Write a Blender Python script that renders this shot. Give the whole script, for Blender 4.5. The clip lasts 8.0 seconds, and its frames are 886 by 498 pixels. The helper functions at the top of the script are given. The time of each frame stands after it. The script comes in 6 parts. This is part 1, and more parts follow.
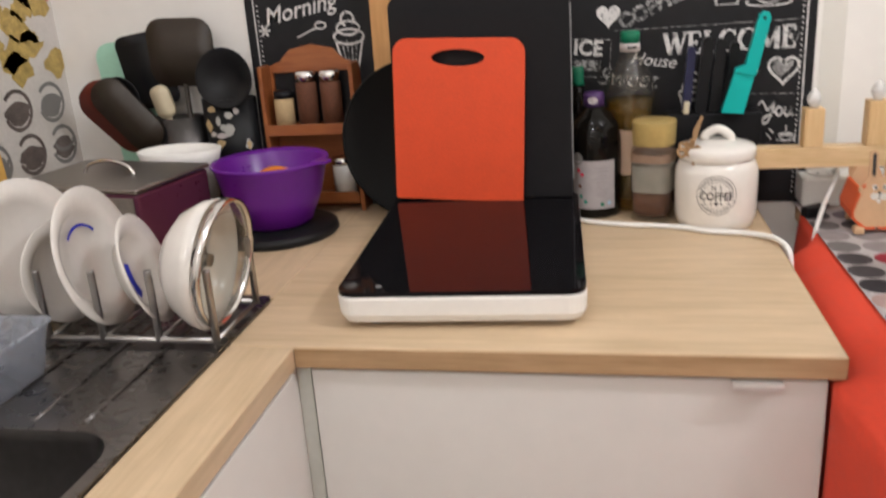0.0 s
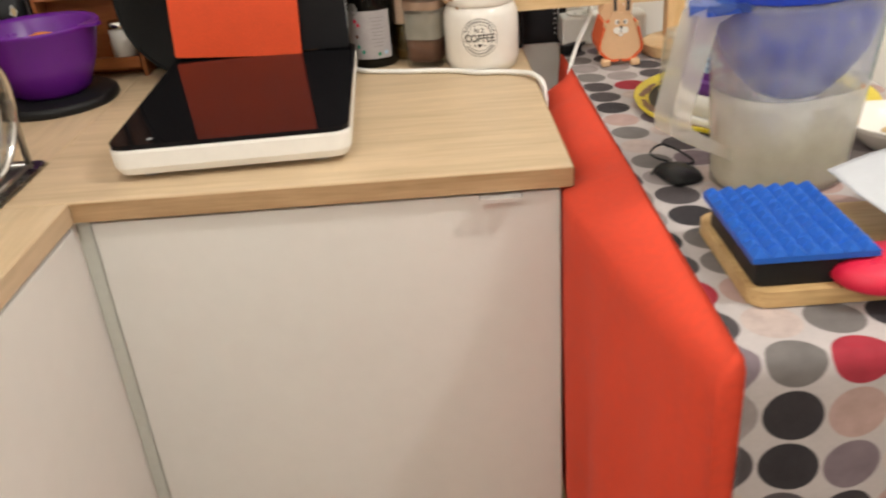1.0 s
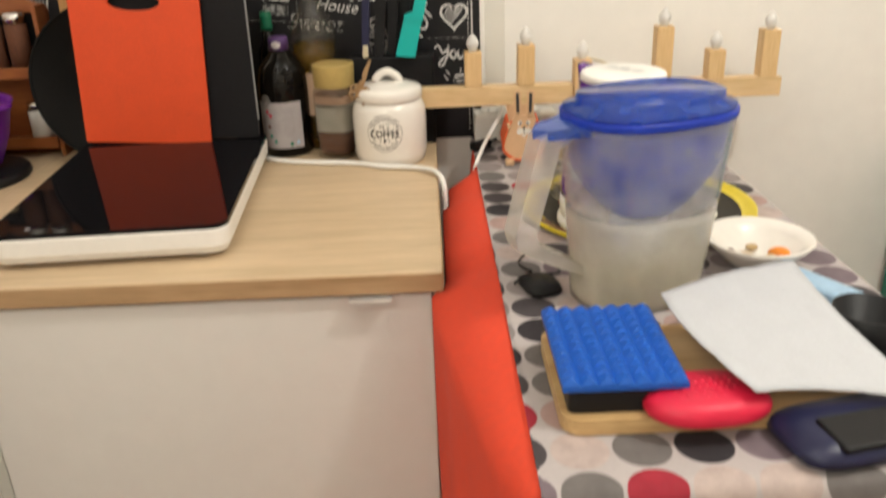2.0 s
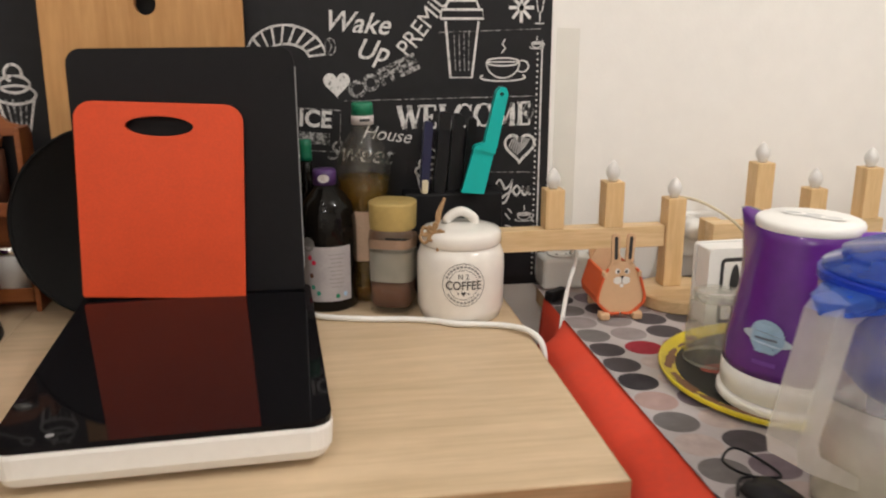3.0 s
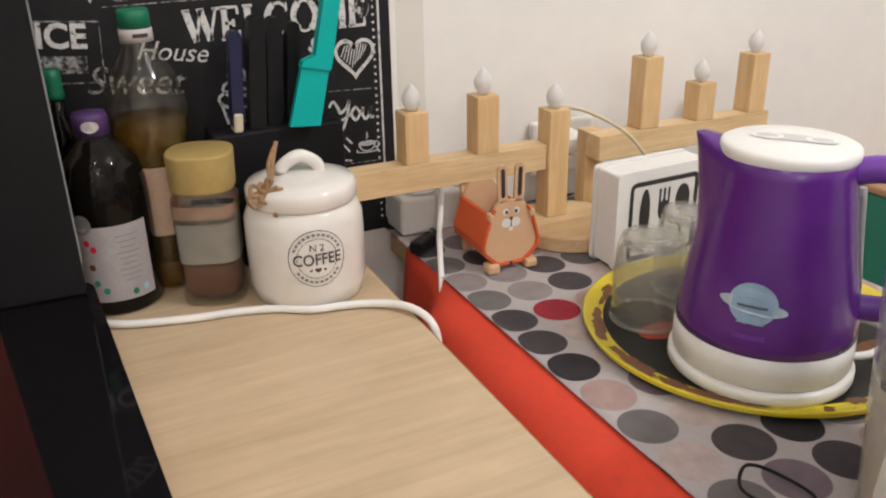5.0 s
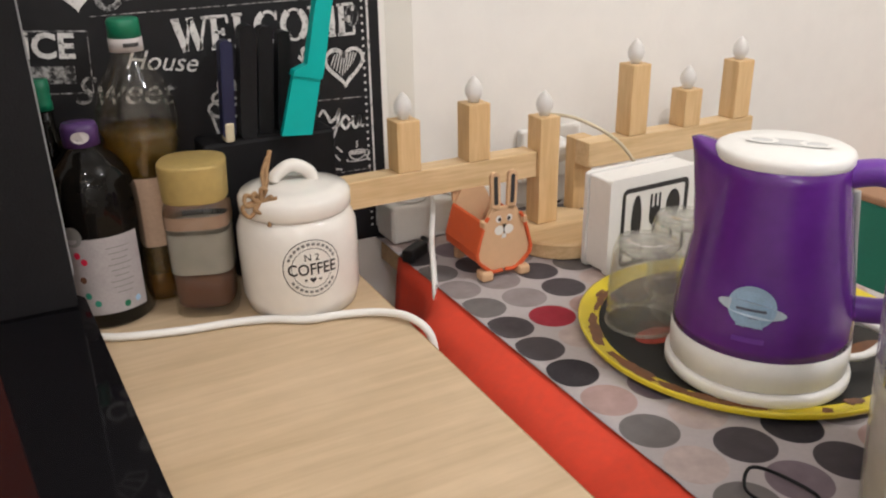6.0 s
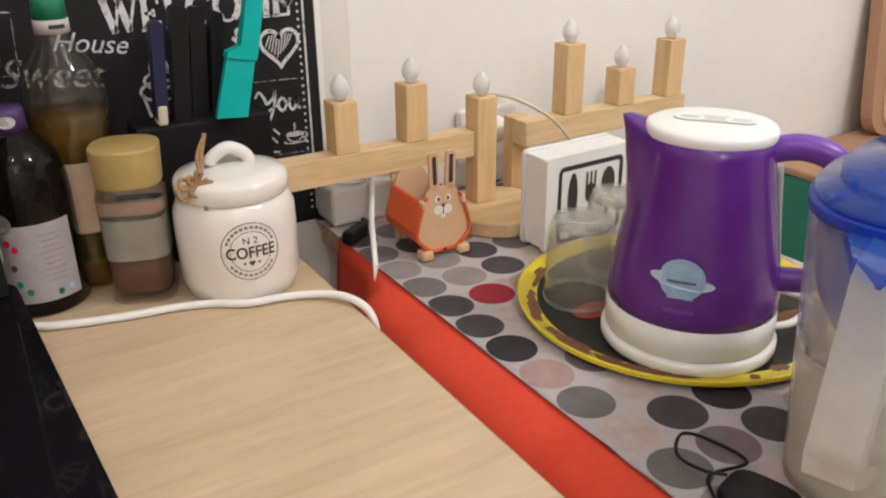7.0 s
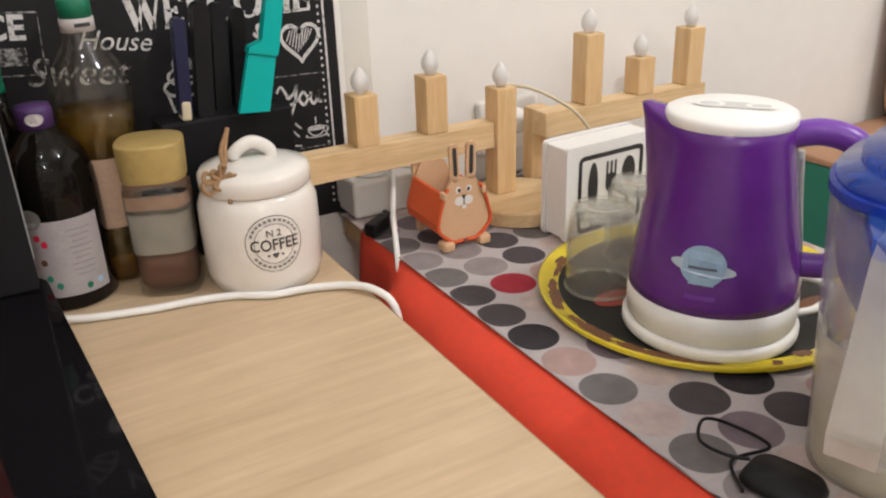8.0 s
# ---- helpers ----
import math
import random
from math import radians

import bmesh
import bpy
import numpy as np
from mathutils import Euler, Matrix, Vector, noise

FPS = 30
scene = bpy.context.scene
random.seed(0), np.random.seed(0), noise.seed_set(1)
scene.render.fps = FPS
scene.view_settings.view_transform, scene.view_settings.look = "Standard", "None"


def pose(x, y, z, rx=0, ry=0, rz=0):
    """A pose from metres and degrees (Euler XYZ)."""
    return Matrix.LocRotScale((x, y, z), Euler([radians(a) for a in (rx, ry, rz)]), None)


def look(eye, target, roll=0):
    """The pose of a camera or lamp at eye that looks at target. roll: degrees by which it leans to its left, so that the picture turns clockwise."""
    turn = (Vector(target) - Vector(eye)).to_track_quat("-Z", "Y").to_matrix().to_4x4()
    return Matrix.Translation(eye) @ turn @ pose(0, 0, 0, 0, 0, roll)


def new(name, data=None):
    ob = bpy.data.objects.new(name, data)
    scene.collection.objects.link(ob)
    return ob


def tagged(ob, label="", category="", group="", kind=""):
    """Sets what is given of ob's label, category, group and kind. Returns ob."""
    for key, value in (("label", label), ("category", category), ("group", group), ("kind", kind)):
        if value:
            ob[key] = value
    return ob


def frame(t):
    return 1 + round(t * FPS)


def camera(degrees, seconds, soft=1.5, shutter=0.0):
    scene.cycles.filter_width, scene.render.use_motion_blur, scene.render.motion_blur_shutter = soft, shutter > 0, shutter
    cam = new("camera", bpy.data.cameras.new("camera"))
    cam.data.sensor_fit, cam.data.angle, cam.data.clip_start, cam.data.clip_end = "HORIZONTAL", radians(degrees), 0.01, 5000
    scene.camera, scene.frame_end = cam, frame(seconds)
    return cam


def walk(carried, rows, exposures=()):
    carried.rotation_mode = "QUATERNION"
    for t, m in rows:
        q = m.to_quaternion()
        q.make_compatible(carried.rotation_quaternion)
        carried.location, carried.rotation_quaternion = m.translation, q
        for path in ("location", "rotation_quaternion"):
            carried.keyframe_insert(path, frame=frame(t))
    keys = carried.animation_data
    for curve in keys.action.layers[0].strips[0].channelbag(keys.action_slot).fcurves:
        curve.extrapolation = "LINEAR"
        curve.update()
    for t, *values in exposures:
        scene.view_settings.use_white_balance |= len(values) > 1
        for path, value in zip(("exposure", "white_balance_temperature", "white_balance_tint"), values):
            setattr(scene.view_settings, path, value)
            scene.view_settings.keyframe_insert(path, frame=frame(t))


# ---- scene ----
cam = camera(56.0, 8.0, 2.1, 0.3)
PATH = [
    (0, (0.361, -0.848, 1.312), (-0.017, 1.01, 0.676), -4.0),
    (0.5, (0.379, -0.93, 1.289), (0.14, 0.883, 0.479), -6.1),
    (1, (0.459, -0.931, 1.286), (0.438, 0.842, 0.361), -4.5),
    (1.5, (0.585, -0.944, 1.283), (0.527, 0.843, 0.385), -1.0),
    (2, (0.606, -0.921, 1.326), (0.622, 0.916, 0.536), -2.1),
    (2.2, (0.562, -0.893, 1.338), (0.597, 0.991, 0.668), -1.3),
    (3.3, (0.308, -0.541, 1.298), (0.677, 1.354, 0.778), -1.0),
    (3.5, (0.307, -0.474, 1.303), (0.697, 1.396, 0.711), -1.9),
    (3.6, (0.303, -0.451, 1.31), (0.726, 1.399, 0.68), -1.7),
    (4, (0.311, -0.374, 1.318), (1.012, 1.388, 0.681), -0.6),
    (4.5, (0.307, -0.314, 1.29), (1.171, 1.336, 0.561), -0.5),
    (4.7, (0.32, -0.336, 1.3), (1.088, 1.339, 0.523), -1.2),
    (5.8, (0.298, -0.308, 1.291), (1.151, 1.319, 0.501), -0.6),
    (6, (0.298, -0.321, 1.297), (1.139, 1.322, 0.527), -1.0),
    (6.5, (0.301, -0.322, 1.292), (1.201, 1.276, 0.492), -0.8),
    (7, (0.301, -0.33, 1.297), (1.246, 1.236, 0.486), -0.6),
    (7.5, (0.297, -0.326, 1.295), (1.22, 1.227, 0.437), -1.6),
    (8, (0.297, -0.337, 1.295), (1.195, 1.251, 0.475), -1.9),
]
EXPOSURES = [(0, -0.43, 5950, 10), (0.5, -0.35, 5950, 8), (1, -0.28, 6350, 5), (1.5, -0.40, 6500, 4), (2.2, -0.44, 6600, 4), (3.3, -0.65, 6100, 9), (4.5, -0.58, 6000, 9), (6, -0.57, 6000, 9), (8, -0.50, 6000, 9)]
walk(cam, [(t, look(eye, target, roll)) for t, eye, target, roll in PATH], EXPOSURES)

# ---- light ----
world = bpy.data.worlds.new("room_air")
scene.world = world
world.use_nodes = True
world.node_tree.nodes["Background"].inputs[0].default_value = (1.0, 0.9, 0.8, 1)
world.node_tree.nodes["Background"].inputs[1].default_value = 0.12


def lamp(name, place, watts, radius, colour):
    data = bpy.data.lights.new(name, "POINT")
    data.energy, data.shadow_soft_size, data.color = watts, radius, colour
    ob = new(name, data)
    ob.location = place
    return ob


# Unseen sources; the third, behind the camera, is added to brighten the door.
BULBS = ((0.15, -0.50, 2.25, 10), (1.42, -0.55, 2.25, 48), (0.05, -1.80, 2.25, 27))
for lx, ly, lz, watts in BULBS:
    lamp("unseen_bulb", (lx, ly, lz), watts, 0.04, (1.0, 0.945, 0.90))


# ---- materials ----
def material(name, base, rough=0.5, metal=0.0, var=0.06, scale=12.0, bump=0.0, bump_scale=60.0, coat=0.0, trans=0.0, ior=1.45,
             spec=0.5, sub=0.0, alpha=1.0):
    """A surface whose colour wanders a little at two scales, with a fine relief."""
    m = bpy.data.materials.new(name)
    m.use_nodes = True
    nt = m.node_tree
    b = nt.nodes["Principled BSDF"]
    b.inputs["Metallic"].default_value = metal
    b.inputs["Coat Weight"].default_value = coat
    b.inputs["Transmission Weight"].default_value = trans
    b.inputs["IOR"].default_value = ior
    b.inputs["Specular IOR Level"].default_value = spec
    b.inputs["Subsurface Weight"].default_value = sub
    b.inputs["Alpha"].default_value = alpha
    if sub:
        b.inputs["Subsurface Radius"].default_value = (0.01, 0.006, 0.006)
    co = nt.nodes.new("ShaderNodeTexCoord")
    n1, n2 = nt.nodes.new("ShaderNodeTexNoise"), nt.nodes.new("ShaderNodeTexNoise")
    n1.inputs["Scale"].default_value, n2.inputs["Scale"].default_value = scale, scale * 9
    n1.inputs["Detail"].default_value = 4
    add = nt.nodes.new("ShaderNodeMath")
    add.operation = "ADD"
    rng = nt.nodes.new("ShaderNodeMapRange")
    rng.inputs[1].default_value, rng.inputs[2].default_value = 0.6, 1.4
    rng.inputs[3].default_value, rng.inputs[4].default_value = 1 - var, 1 + var
    mul = nt.nodes.new("ShaderNodeMix")
    mul.data_type, mul.blend_type = "RGBA", "MULTIPLY"
    mul.inputs[0].default_value = 1.0
    mul.inputs[6].default_value = (*base, 1)
    for n in (n1, n2):
        nt.links.new(co.outputs["Object"], n.inputs["Vector"])
    nt.links.new(n1.outputs["Fac"], add.inputs[0])
    nt.links.new(n2.outputs["Fac"], add.inputs[1])
    nt.links.new(add.outputs[0], rng.inputs[0])
    nt.links.new(rng.outputs[0], mul.inputs[7])
    nt.links.new(mul.outputs[2], b.inputs["Base Color"])
    r = nt.nodes.new("ShaderNodeMapRange")
    r.inputs[1].default_value, r.inputs[2].default_value = 0.6, 1.4
    r.inputs[3].default_value, r.inputs[4].default_value = max(0.0, rough * 0.88), min(1.0, rough * 1.12)
    nt.links.new(add.outputs[0], r.inputs[0])
    nt.links.new(r.outputs[0], b.inputs["Roughness"])
    if bump:
        n3, bp = nt.nodes.new("ShaderNodeTexNoise"), nt.nodes.new("ShaderNodeBump")
        n3.inputs["Scale"].default_value = bump_scale
        n3.inputs["Detail"].default_value = 5
        bp.inputs["Strength"].default_value, bp.inputs["Distance"].default_value = bump, 0.002
        nt.links.new(co.outputs["Object"], n3.inputs["Vector"])
        nt.links.new(n3.outputs["Fac"], bp.inputs["Height"])
        nt.links.new(bp.outputs[0], b.inputs["Normal"])
    return m


def wood(name, light, dark, along=0, rings=26.0, stretch=14.0, rough=0.5, coat=0.0):
    """Wood with the grain along one axis (0 x, 1 y, 2 z)."""
    m = material(name, light, rough, var=0.05, scale=5, coat=coat)
    nt = m.node_tree
    mix = [n for n in nt.nodes if n.type == "MIX"][0]
    co = nt.nodes.new("ShaderNodeTexCoord")
    mp = nt.nodes.new("ShaderNodeMapping")
    s = [rings] * 3
    s[along] = rings / stretch
    mp.inputs["Scale"].default_value = s
    n1, n2 = nt.nodes.new("ShaderNodeTexNoise"), nt.nodes.new("ShaderNodeTexNoise")
    n1.inputs["Scale"].default_value, n1.inputs["Detail"].default_value, n1.inputs["Distortion"].default_value = 1.0, 6, 0.6
    n2.inputs["Scale"].default_value, n2.inputs["Detail"].default_value = 7.0, 3
    av = nt.nodes.new("ShaderNodeMix")
    av.inputs[0].default_value = 0.4
    ramp = nt.nodes.new("ShaderNodeValToRGB")
    ramp.color_ramp.elements[0].position, ramp.color_ramp.elements[1].position = 0.34, 0.62
    ramp.color_ramp.elements[0].color, ramp.color_ramp.elements[1].color = (*dark, 1), (*light, 1)
    nt.links.new(co.outputs["Object"], mp.inputs["Vector"])
    for n in (n1, n2):
        nt.links.new(mp.outputs[0], n.inputs["Vector"])
    nt.links.new(n1.outputs["Fac"], av.inputs[2])
    nt.links.new(n2.outputs["Fac"], av.inputs[3])
    nt.links.new(av.outputs[0], ramp.inputs[0])
    nt.links.new(ramp.outputs[0], mix.inputs[6])
    bp = nt.nodes.new("ShaderNodeBump")
    bp.inputs["Strength"].default_value, bp.inputs["Distance"].default_value = 0.15, 0.001
    nt.links.new(av.outputs[0], bp.inputs["Height"])
    nt.links.new(bp.outputs[0], nt.nodes["Principled BSDF"].inputs["Normal"])
    return m


def chalk(name, tone, lo, hi):
    """Dry chalk: broken by the board's grain."""
    m = material(name, tone, 0.85, var=0.2, scale=60)
    nt = m.node_tree
    mix = [n for n in nt.nodes if n.type == "MIX"][0]
    co, n = nt.nodes.new("ShaderNodeTexCoord"), nt.nodes.new("ShaderNodeTexNoise")
    n.inputs["Scale"].default_value, n.inputs["Detail"].default_value = 210, 5
    ramp = nt.nodes.new("ShaderNodeValToRGB")
    ramp.color_ramp.elements[0].position, ramp.color_ramp.elements[1].position = lo, hi
    ramp.color_ramp.elements[0].color, ramp.color_ramp.elements[1].color = (0.03, 0.03, 0.03, 1), (*tone, 1)
    nt.links.new(co.outputs["Object"], n.inputs["Vector"])
    nt.links.new(n.outputs["Fac"], ramp.inputs[0])
    nt.links.new(ramp.outputs[0], mix.inputs[6])
    return m


def clear(name, tint, haze, cloud, rough=0.03, blotch=0.3):
    """Thin clear stuff: tinted see-through, a mirror gloss at its edges, and some cloudiness."""
    m = bpy.data.materials.new(name)
    m.use_nodes = True
    nt = m.node_tree
    nt.nodes.remove(nt.nodes["Principled BSDF"])
    out = [n for n in nt.nodes if n.type == "OUTPUT_MATERIAL"][0]
    see, shine, dull = nt.nodes.new("ShaderNodeBsdfTransparent"), nt.nodes.new("ShaderNodeBsdfGlossy"), nt.nodes.new("ShaderNodeBsdfDiffuse")
    edge, steep, soft = nt.nodes.new("ShaderNodeLayerWeight"), nt.nodes.new("ShaderNodeMath"), nt.nodes.new("ShaderNodeMath")
    a, b = nt.nodes.new("ShaderNodeMixShader"), nt.nodes.new("ShaderNodeMixShader")
    see.inputs[0].default_value = (*tint, 1)
    shine.inputs["Roughness"].default_value = rough
    dull.inputs[0].default_value = (*cloud, 1)
    thru, milk = nt.nodes.new("ShaderNodeBsdfTranslucent"), nt.nodes.new("ShaderNodeMixShader")
    thru.inputs[0].default_value = (*cloud, 1)
    milk.inputs[0].default_value = 0.5
    nt.links.new(dull.outputs[0], milk.inputs[1])
    nt.links.new(thru.outputs[0], milk.inputs[2])
    edge.inputs[0].default_value = 0.5
    steep.operation, soft.operation = "POWER", "MULTIPLY_ADD"
    steep.inputs[1].default_value = 4.0
    soft.inputs[1].default_value, soft.inputs[2].default_value = 0.55, 0.045
    nt.links.new(edge.outputs["Facing"], steep.inputs[0])
    nt.links.new(steep.outputs[0], soft.inputs[0])
    co, n, r = nt.nodes.new("ShaderNodeTexCoord"), nt.nodes.new("ShaderNodeTexNoise"), nt.nodes.new("ShaderNodeMapRange")
    n.inputs["Scale"].default_value, n.inputs["Detail"].default_value = 40, 5
    r.inputs[1].default_value, r.inputs[2].default_value = 0.3, 0.7
    r.inputs[3].default_value, r.inputs[4].default_value = haze * (1 - blotch), haze * (1 + blotch)
    nt.links.new(co.outputs["Object"], n.inputs["Vector"])
    nt.links.new(n.outputs["Fac"], r.inputs[0])
    nt.links.new(r.outputs[0], a.inputs[0])
    nt.links.new(see.outputs[0], a.inputs[1])
    nt.links.new(milk.outputs[0], a.inputs[2])
    nt.links.new(soft.outputs[0], b.inputs[0])
    nt.links.new(a.outputs[0], b.inputs[1])
    nt.links.new(shine.outputs[0], b.inputs[2])
    nt.links.new(b.outputs[0], out.inputs[0])
    return m


def cloth_print(name, dot):
    """White woven cloth with one printed disc in each square of the weave's own grid."""
    m = material(name, (0.435, 0.390, 0.384), 0.85, var=0.07, scale=25, bump=0.25, bump_scale=900)
    nt = m.node_tree
    mix = [n for n in nt.nodes if n.type == "MIX"][0]
    uv = nt.nodes.new("ShaderNodeUVMap")
    dist = nt.nodes.new("ShaderNodeVectorMath")
    dist.operation = "DISTANCE"
    dist.inputs[1].default_value = (0.5, 0.5, 0)
    wob = nt.nodes.new("ShaderNodeMapRange")
    wob.inputs[1].default_value, wob.inputs[2].default_value = 0.462, 0.478
    wob.inputs[3].default_value, wob.inputs[4].default_value = 1.0, 0.0
    grain = nt.nodes.new("ShaderNodeTexNoise")
    grain.inputs["Scale"].default_value, grain.inputs["Detail"].default_value = 60, 6
    shade = nt.nodes.new("ShaderNodeMix")
    shade.data_type = "RGBA"
    shade.inputs[6].default_value = (*[c * 0.75 for c in dot], 1)
    shade.inputs[7].default_value = (*[min(1, c * 1.25 + 0.01) for c in dot], 1)
    put = nt.nodes.new("ShaderNodeMix")
    put.data_type = "RGBA"
    put.inputs[6].default_value = (0.435, 0.390, 0.384, 1)
    co = nt.nodes.new("ShaderNodeTexCoord")
    nt.links.new(co.outputs["Object"], grain.inputs["Vector"])
    nt.links.new(grain.outputs["Fac"], shade.inputs[0])
    nt.links.new(uv.outputs[0], dist.inputs[0])
    nt.links.new(dist.outputs["Value"], wob.inputs[0])
    nt.links.new(wob.outputs[0], put.inputs[0])
    nt.links.new(shade.outputs[2], put.inputs[7])
    nt.links.new(put.outputs[2], mix.inputs[6])
    return m


WALL = material("wall_paint", (0.83, 0.80, 0.755), 0.8, var=0.03, scale=3, bump=0.12, bump_scale=140)
CEIL = material("ceiling_paint", (0.8, 0.78, 0.74), 0.85, var=0.02)
FLOOR = wood("floor_laminate", (0.36, 0.24, 0.14), (0.24, 0.15, 0.08), 1, 14, 10, 0.4)
OAK_X = wood("worktop_oak", (0.645, 0.490, 0.318), (0.50, 0.368, 0.222), 0, 17, 11, 0.42)
OAK_Y = wood("worktop_oak_side", (0.645, 0.490, 0.318), (0.50, 0.368, 0.222), 1, 17, 11, 0.42)
EDGE = wood("worktop_edge", (0.47, 0.31, 0.17), (0.34, 0.21, 0.10), 0, 60, 20, 0.5)
FRONT = material("white_lacquer", (0.73, 0.71, 0.672), 0.35, var=0.025, scale=4)
FILLER = material("grey_green_filler", (0.58, 0.585, 0.53), 0.5)
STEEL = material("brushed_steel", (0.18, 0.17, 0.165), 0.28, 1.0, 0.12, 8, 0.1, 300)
PULL = material("satin_pull", (0.70, 0.68, 0.66), 0.45, 0.5, 0.05)
RACKWIRE = material("dull_wire_steel", (0.40, 0.385, 0.37), 0.3, 1.0, 0.1)
CHROME = material("polished_steel", (0.72, 0.70, 0.68), 0.14, 1.0, 0.05)
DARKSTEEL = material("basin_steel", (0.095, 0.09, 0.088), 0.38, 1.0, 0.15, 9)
GLASSTOP = material("black_glass", (0.007, 0.0065, 0.0075), 0.04, var=0.1, spec=0.17)
WHITEPL = material("white_plastic", (0.84, 0.82, 0.78), 0.35, var=0.03)
GREYPL = material("grey_plastic", (0.28, 0.28, 0.28), 0.4)
BLACKPL = material("black_plastic", (0.008, 0.008, 0.009), 0.45, spec=0.3, var=0.2, bump=0.1, bump_scale=400)
PANBLACK = material("worn_pan_black", (0.010, 0.0095, 0.009), 0.6, spec=0.15, var=0.25, scale=20, bump=0.1, bump_scale=300)
OLIVE = material("dark_brown_plastic", (0.035, 0.026, 0.018), 0.45, var=0.15)
BLACKBD = material("black_board", (0.010, 0.0095, 0.0105), 0.6, var=0.2, bump=0.15, bump_scale=500, spec=0.2)
ORANGE = material("orange_board", (0.72, 0.075, 0.018), 0.5, var=0.08, scale=30, bump=0.3, bump_scale=700)
CHALKBD = material("chalkboard_print", (0.013, 0.0125, 0.014), 0.55, spec=0.3, var=0.25, scale=6)
CHALK = chalk("chalk_white", (0.66, 0.64, 0.62), 0.24, 0.44)
CHALKDIM = chalk("chalk_grey", (0.42, 0.41, 0.40), 0.40, 0.62)
CERAMIC = material("white_ceramic", (0.80, 0.76, 0.70), 0.16, var=0.03, scale=9, coat=0.3)
INK = material("black_ink", (0.035, 0.033, 0.033), 0.6)
BADGE = material("worn_badge_ink", (0.06, 0.056, 0.054), 0.6, var=0.4, scale=120)
INKGREY = material("grey_ink", (0.22, 0.21, 0.20), 0.6)
TWINE = material("jute_twine", (0.36, 0.22, 0.11), 0.9, var=0.3, scale=200, bump=0.5, bump_scale=900)
DARKGLASS = material("dark_bottle_glass", (0.006, 0.005, 0.004), 0.06, var=0.1, spec=0.22)
CLEAR = clear("clear_glass", (0.94, 0.94, 0.92), 0.02, (0.5, 0.5, 0.46))
CLEARPET = clear("clear_plastic", (0.96, 0.95, 0.91), 0.03, (0.5, 0.46, 0.36), 0.06)
OIL = clear("sunflower_oil", (0.86, 0.66, 0.22), 0.14, (0.48, 0.32, 0.05), 0.05, 0.1)
LABEL = material("label_paper", (0.52, 0.475, 0.46), 0.6, var=0.06, scale=30)
BOTTLELABEL = material("printed_bottle_label", (0.38, 0.345, 0.345), 0.6, var=0.12, scale=45)
BEIGELAB = material("beige_label", (0.50, 0.35, 0.25), 0.55, var=0.1, scale=30)
PEACHLAB = material("peach_label", (0.62, 0.40, 0.28), 0.55, var=0.06, scale=30)
GOLD = material("gold_lid", (0.47, 0.34, 0.12), 0.5, 0.25, 0.12)
GREENCAP = material("green_cap", (0.01, 0.16, 0.08), 0.4)
PURPLECAP = material("purple_cap", (0.07, 0.03, 0.12), 0.4)
INSTANT = material("instant_coffee", (0.13, 0.055, 0.030), 0.8, var=0.4, scale=300, bump=0.8, bump_scale=700)
JARLABEL = material("grey_jar_label", (0.42, 0.41, 0.38), 0.5, var=0.08, scale=40)
JARGREY = clear("jar_paper", (0.85, 0.84, 0.80), 0.85, (0.62, 0.60, 0.54), 0.25, 0.1)
JARPEACH = clear("jar_band", (0.85, 0.70, 0.60), 0.88, (0.70, 0.47, 0.34), 0.25, 0.1)
TINSTEEL = material("dull_tin_steel", (0.33, 0.315, 0.30), 0.38, 1.0, 0.15, 12, 0.1, 200)
TEAL = material("teal_plastic", (0.008, 0.42, 0.38), 0.4, var=0.05)
NAVY = material("navy_plastic", (0.012, 0.014, 0.05), 0.4)
CREAM = material("cream_plastic", (0.60, 0.52, 0.36), 0.5)
REDCLOTH = material("red_cloth", (0.70, 0.064, 0.028), 0.85, var=0.10, scale=14, bump=0.3, bump_scale=800)
PINE_X = wood("pine_bar", (0.76, 0.56, 0.32), (0.60, 0.41, 0.20), 0, 40, 12, 0.5)
PINE_Z = wood("pine_post", (0.74, 0.52, 0.27), (0.60, 0.38, 0.17), 2, 55, 14, 0.5)
FROST = material("frosted_bulb", (0.80, 0.78, 0.75), 0.3, alpha=0.72)
TUMBLER = clear("tumbler_glass", (0.97, 0.97, 0.955), 0.10, (0.86, 0.84, 0.78), 0.03, 0.1)
WALLFILM = clear("clear_film_plastic", (0.995, 0.995, 0.985), 0.02, (0.86, 0.85, 0.78), 0.3, 0.6)
GLASSHEEL = clear("thick_glass", (0.95, 0.95, 0.93), 0.26, (0.88, 0.87, 0.82), 0.03, 0.2)
JUGTOP = clear("clear_jug", (0.95, 0.96, 0.98), 0.20, (0.84, 0.85, 0.88), 0.08, 0.5)
RABBITF = material("rabbit_card", (0.66, 0.42, 0.24), 0.7, var=0.05)
RABBITO = material("rabbit_felt", (0.66, 0.11, 0.03), 0.75, var=0.08, bump=0.3, bump_scale=600)
KETTLE = material("purple_plastic", (0.108, 0.020, 0.218), 0.24, var=0.10, scale=9, coat=0.15)
KETTLEDK = material("violet_grip", (0.17, 0.05, 0.36), 0.3, var=0.05, sub=0.2)
WINDOWPL = material("kettle_white_plastic", (0.78, 0.765, 0.72), 0.3, var=0.03)
LOGOBLUE = material("pale_blue_print", (0.34, 0.50, 0.66), 0.5, var=0.15, scale=60)
LIDGREY = material("lid_dent_shade", (0.58, 0.575, 0.56), 0.4, var=0.05)
LOGOPALE = material("pale_ring_print", (0.52, 0.62, 0.72), 0.5, var=0.12, scale=60)
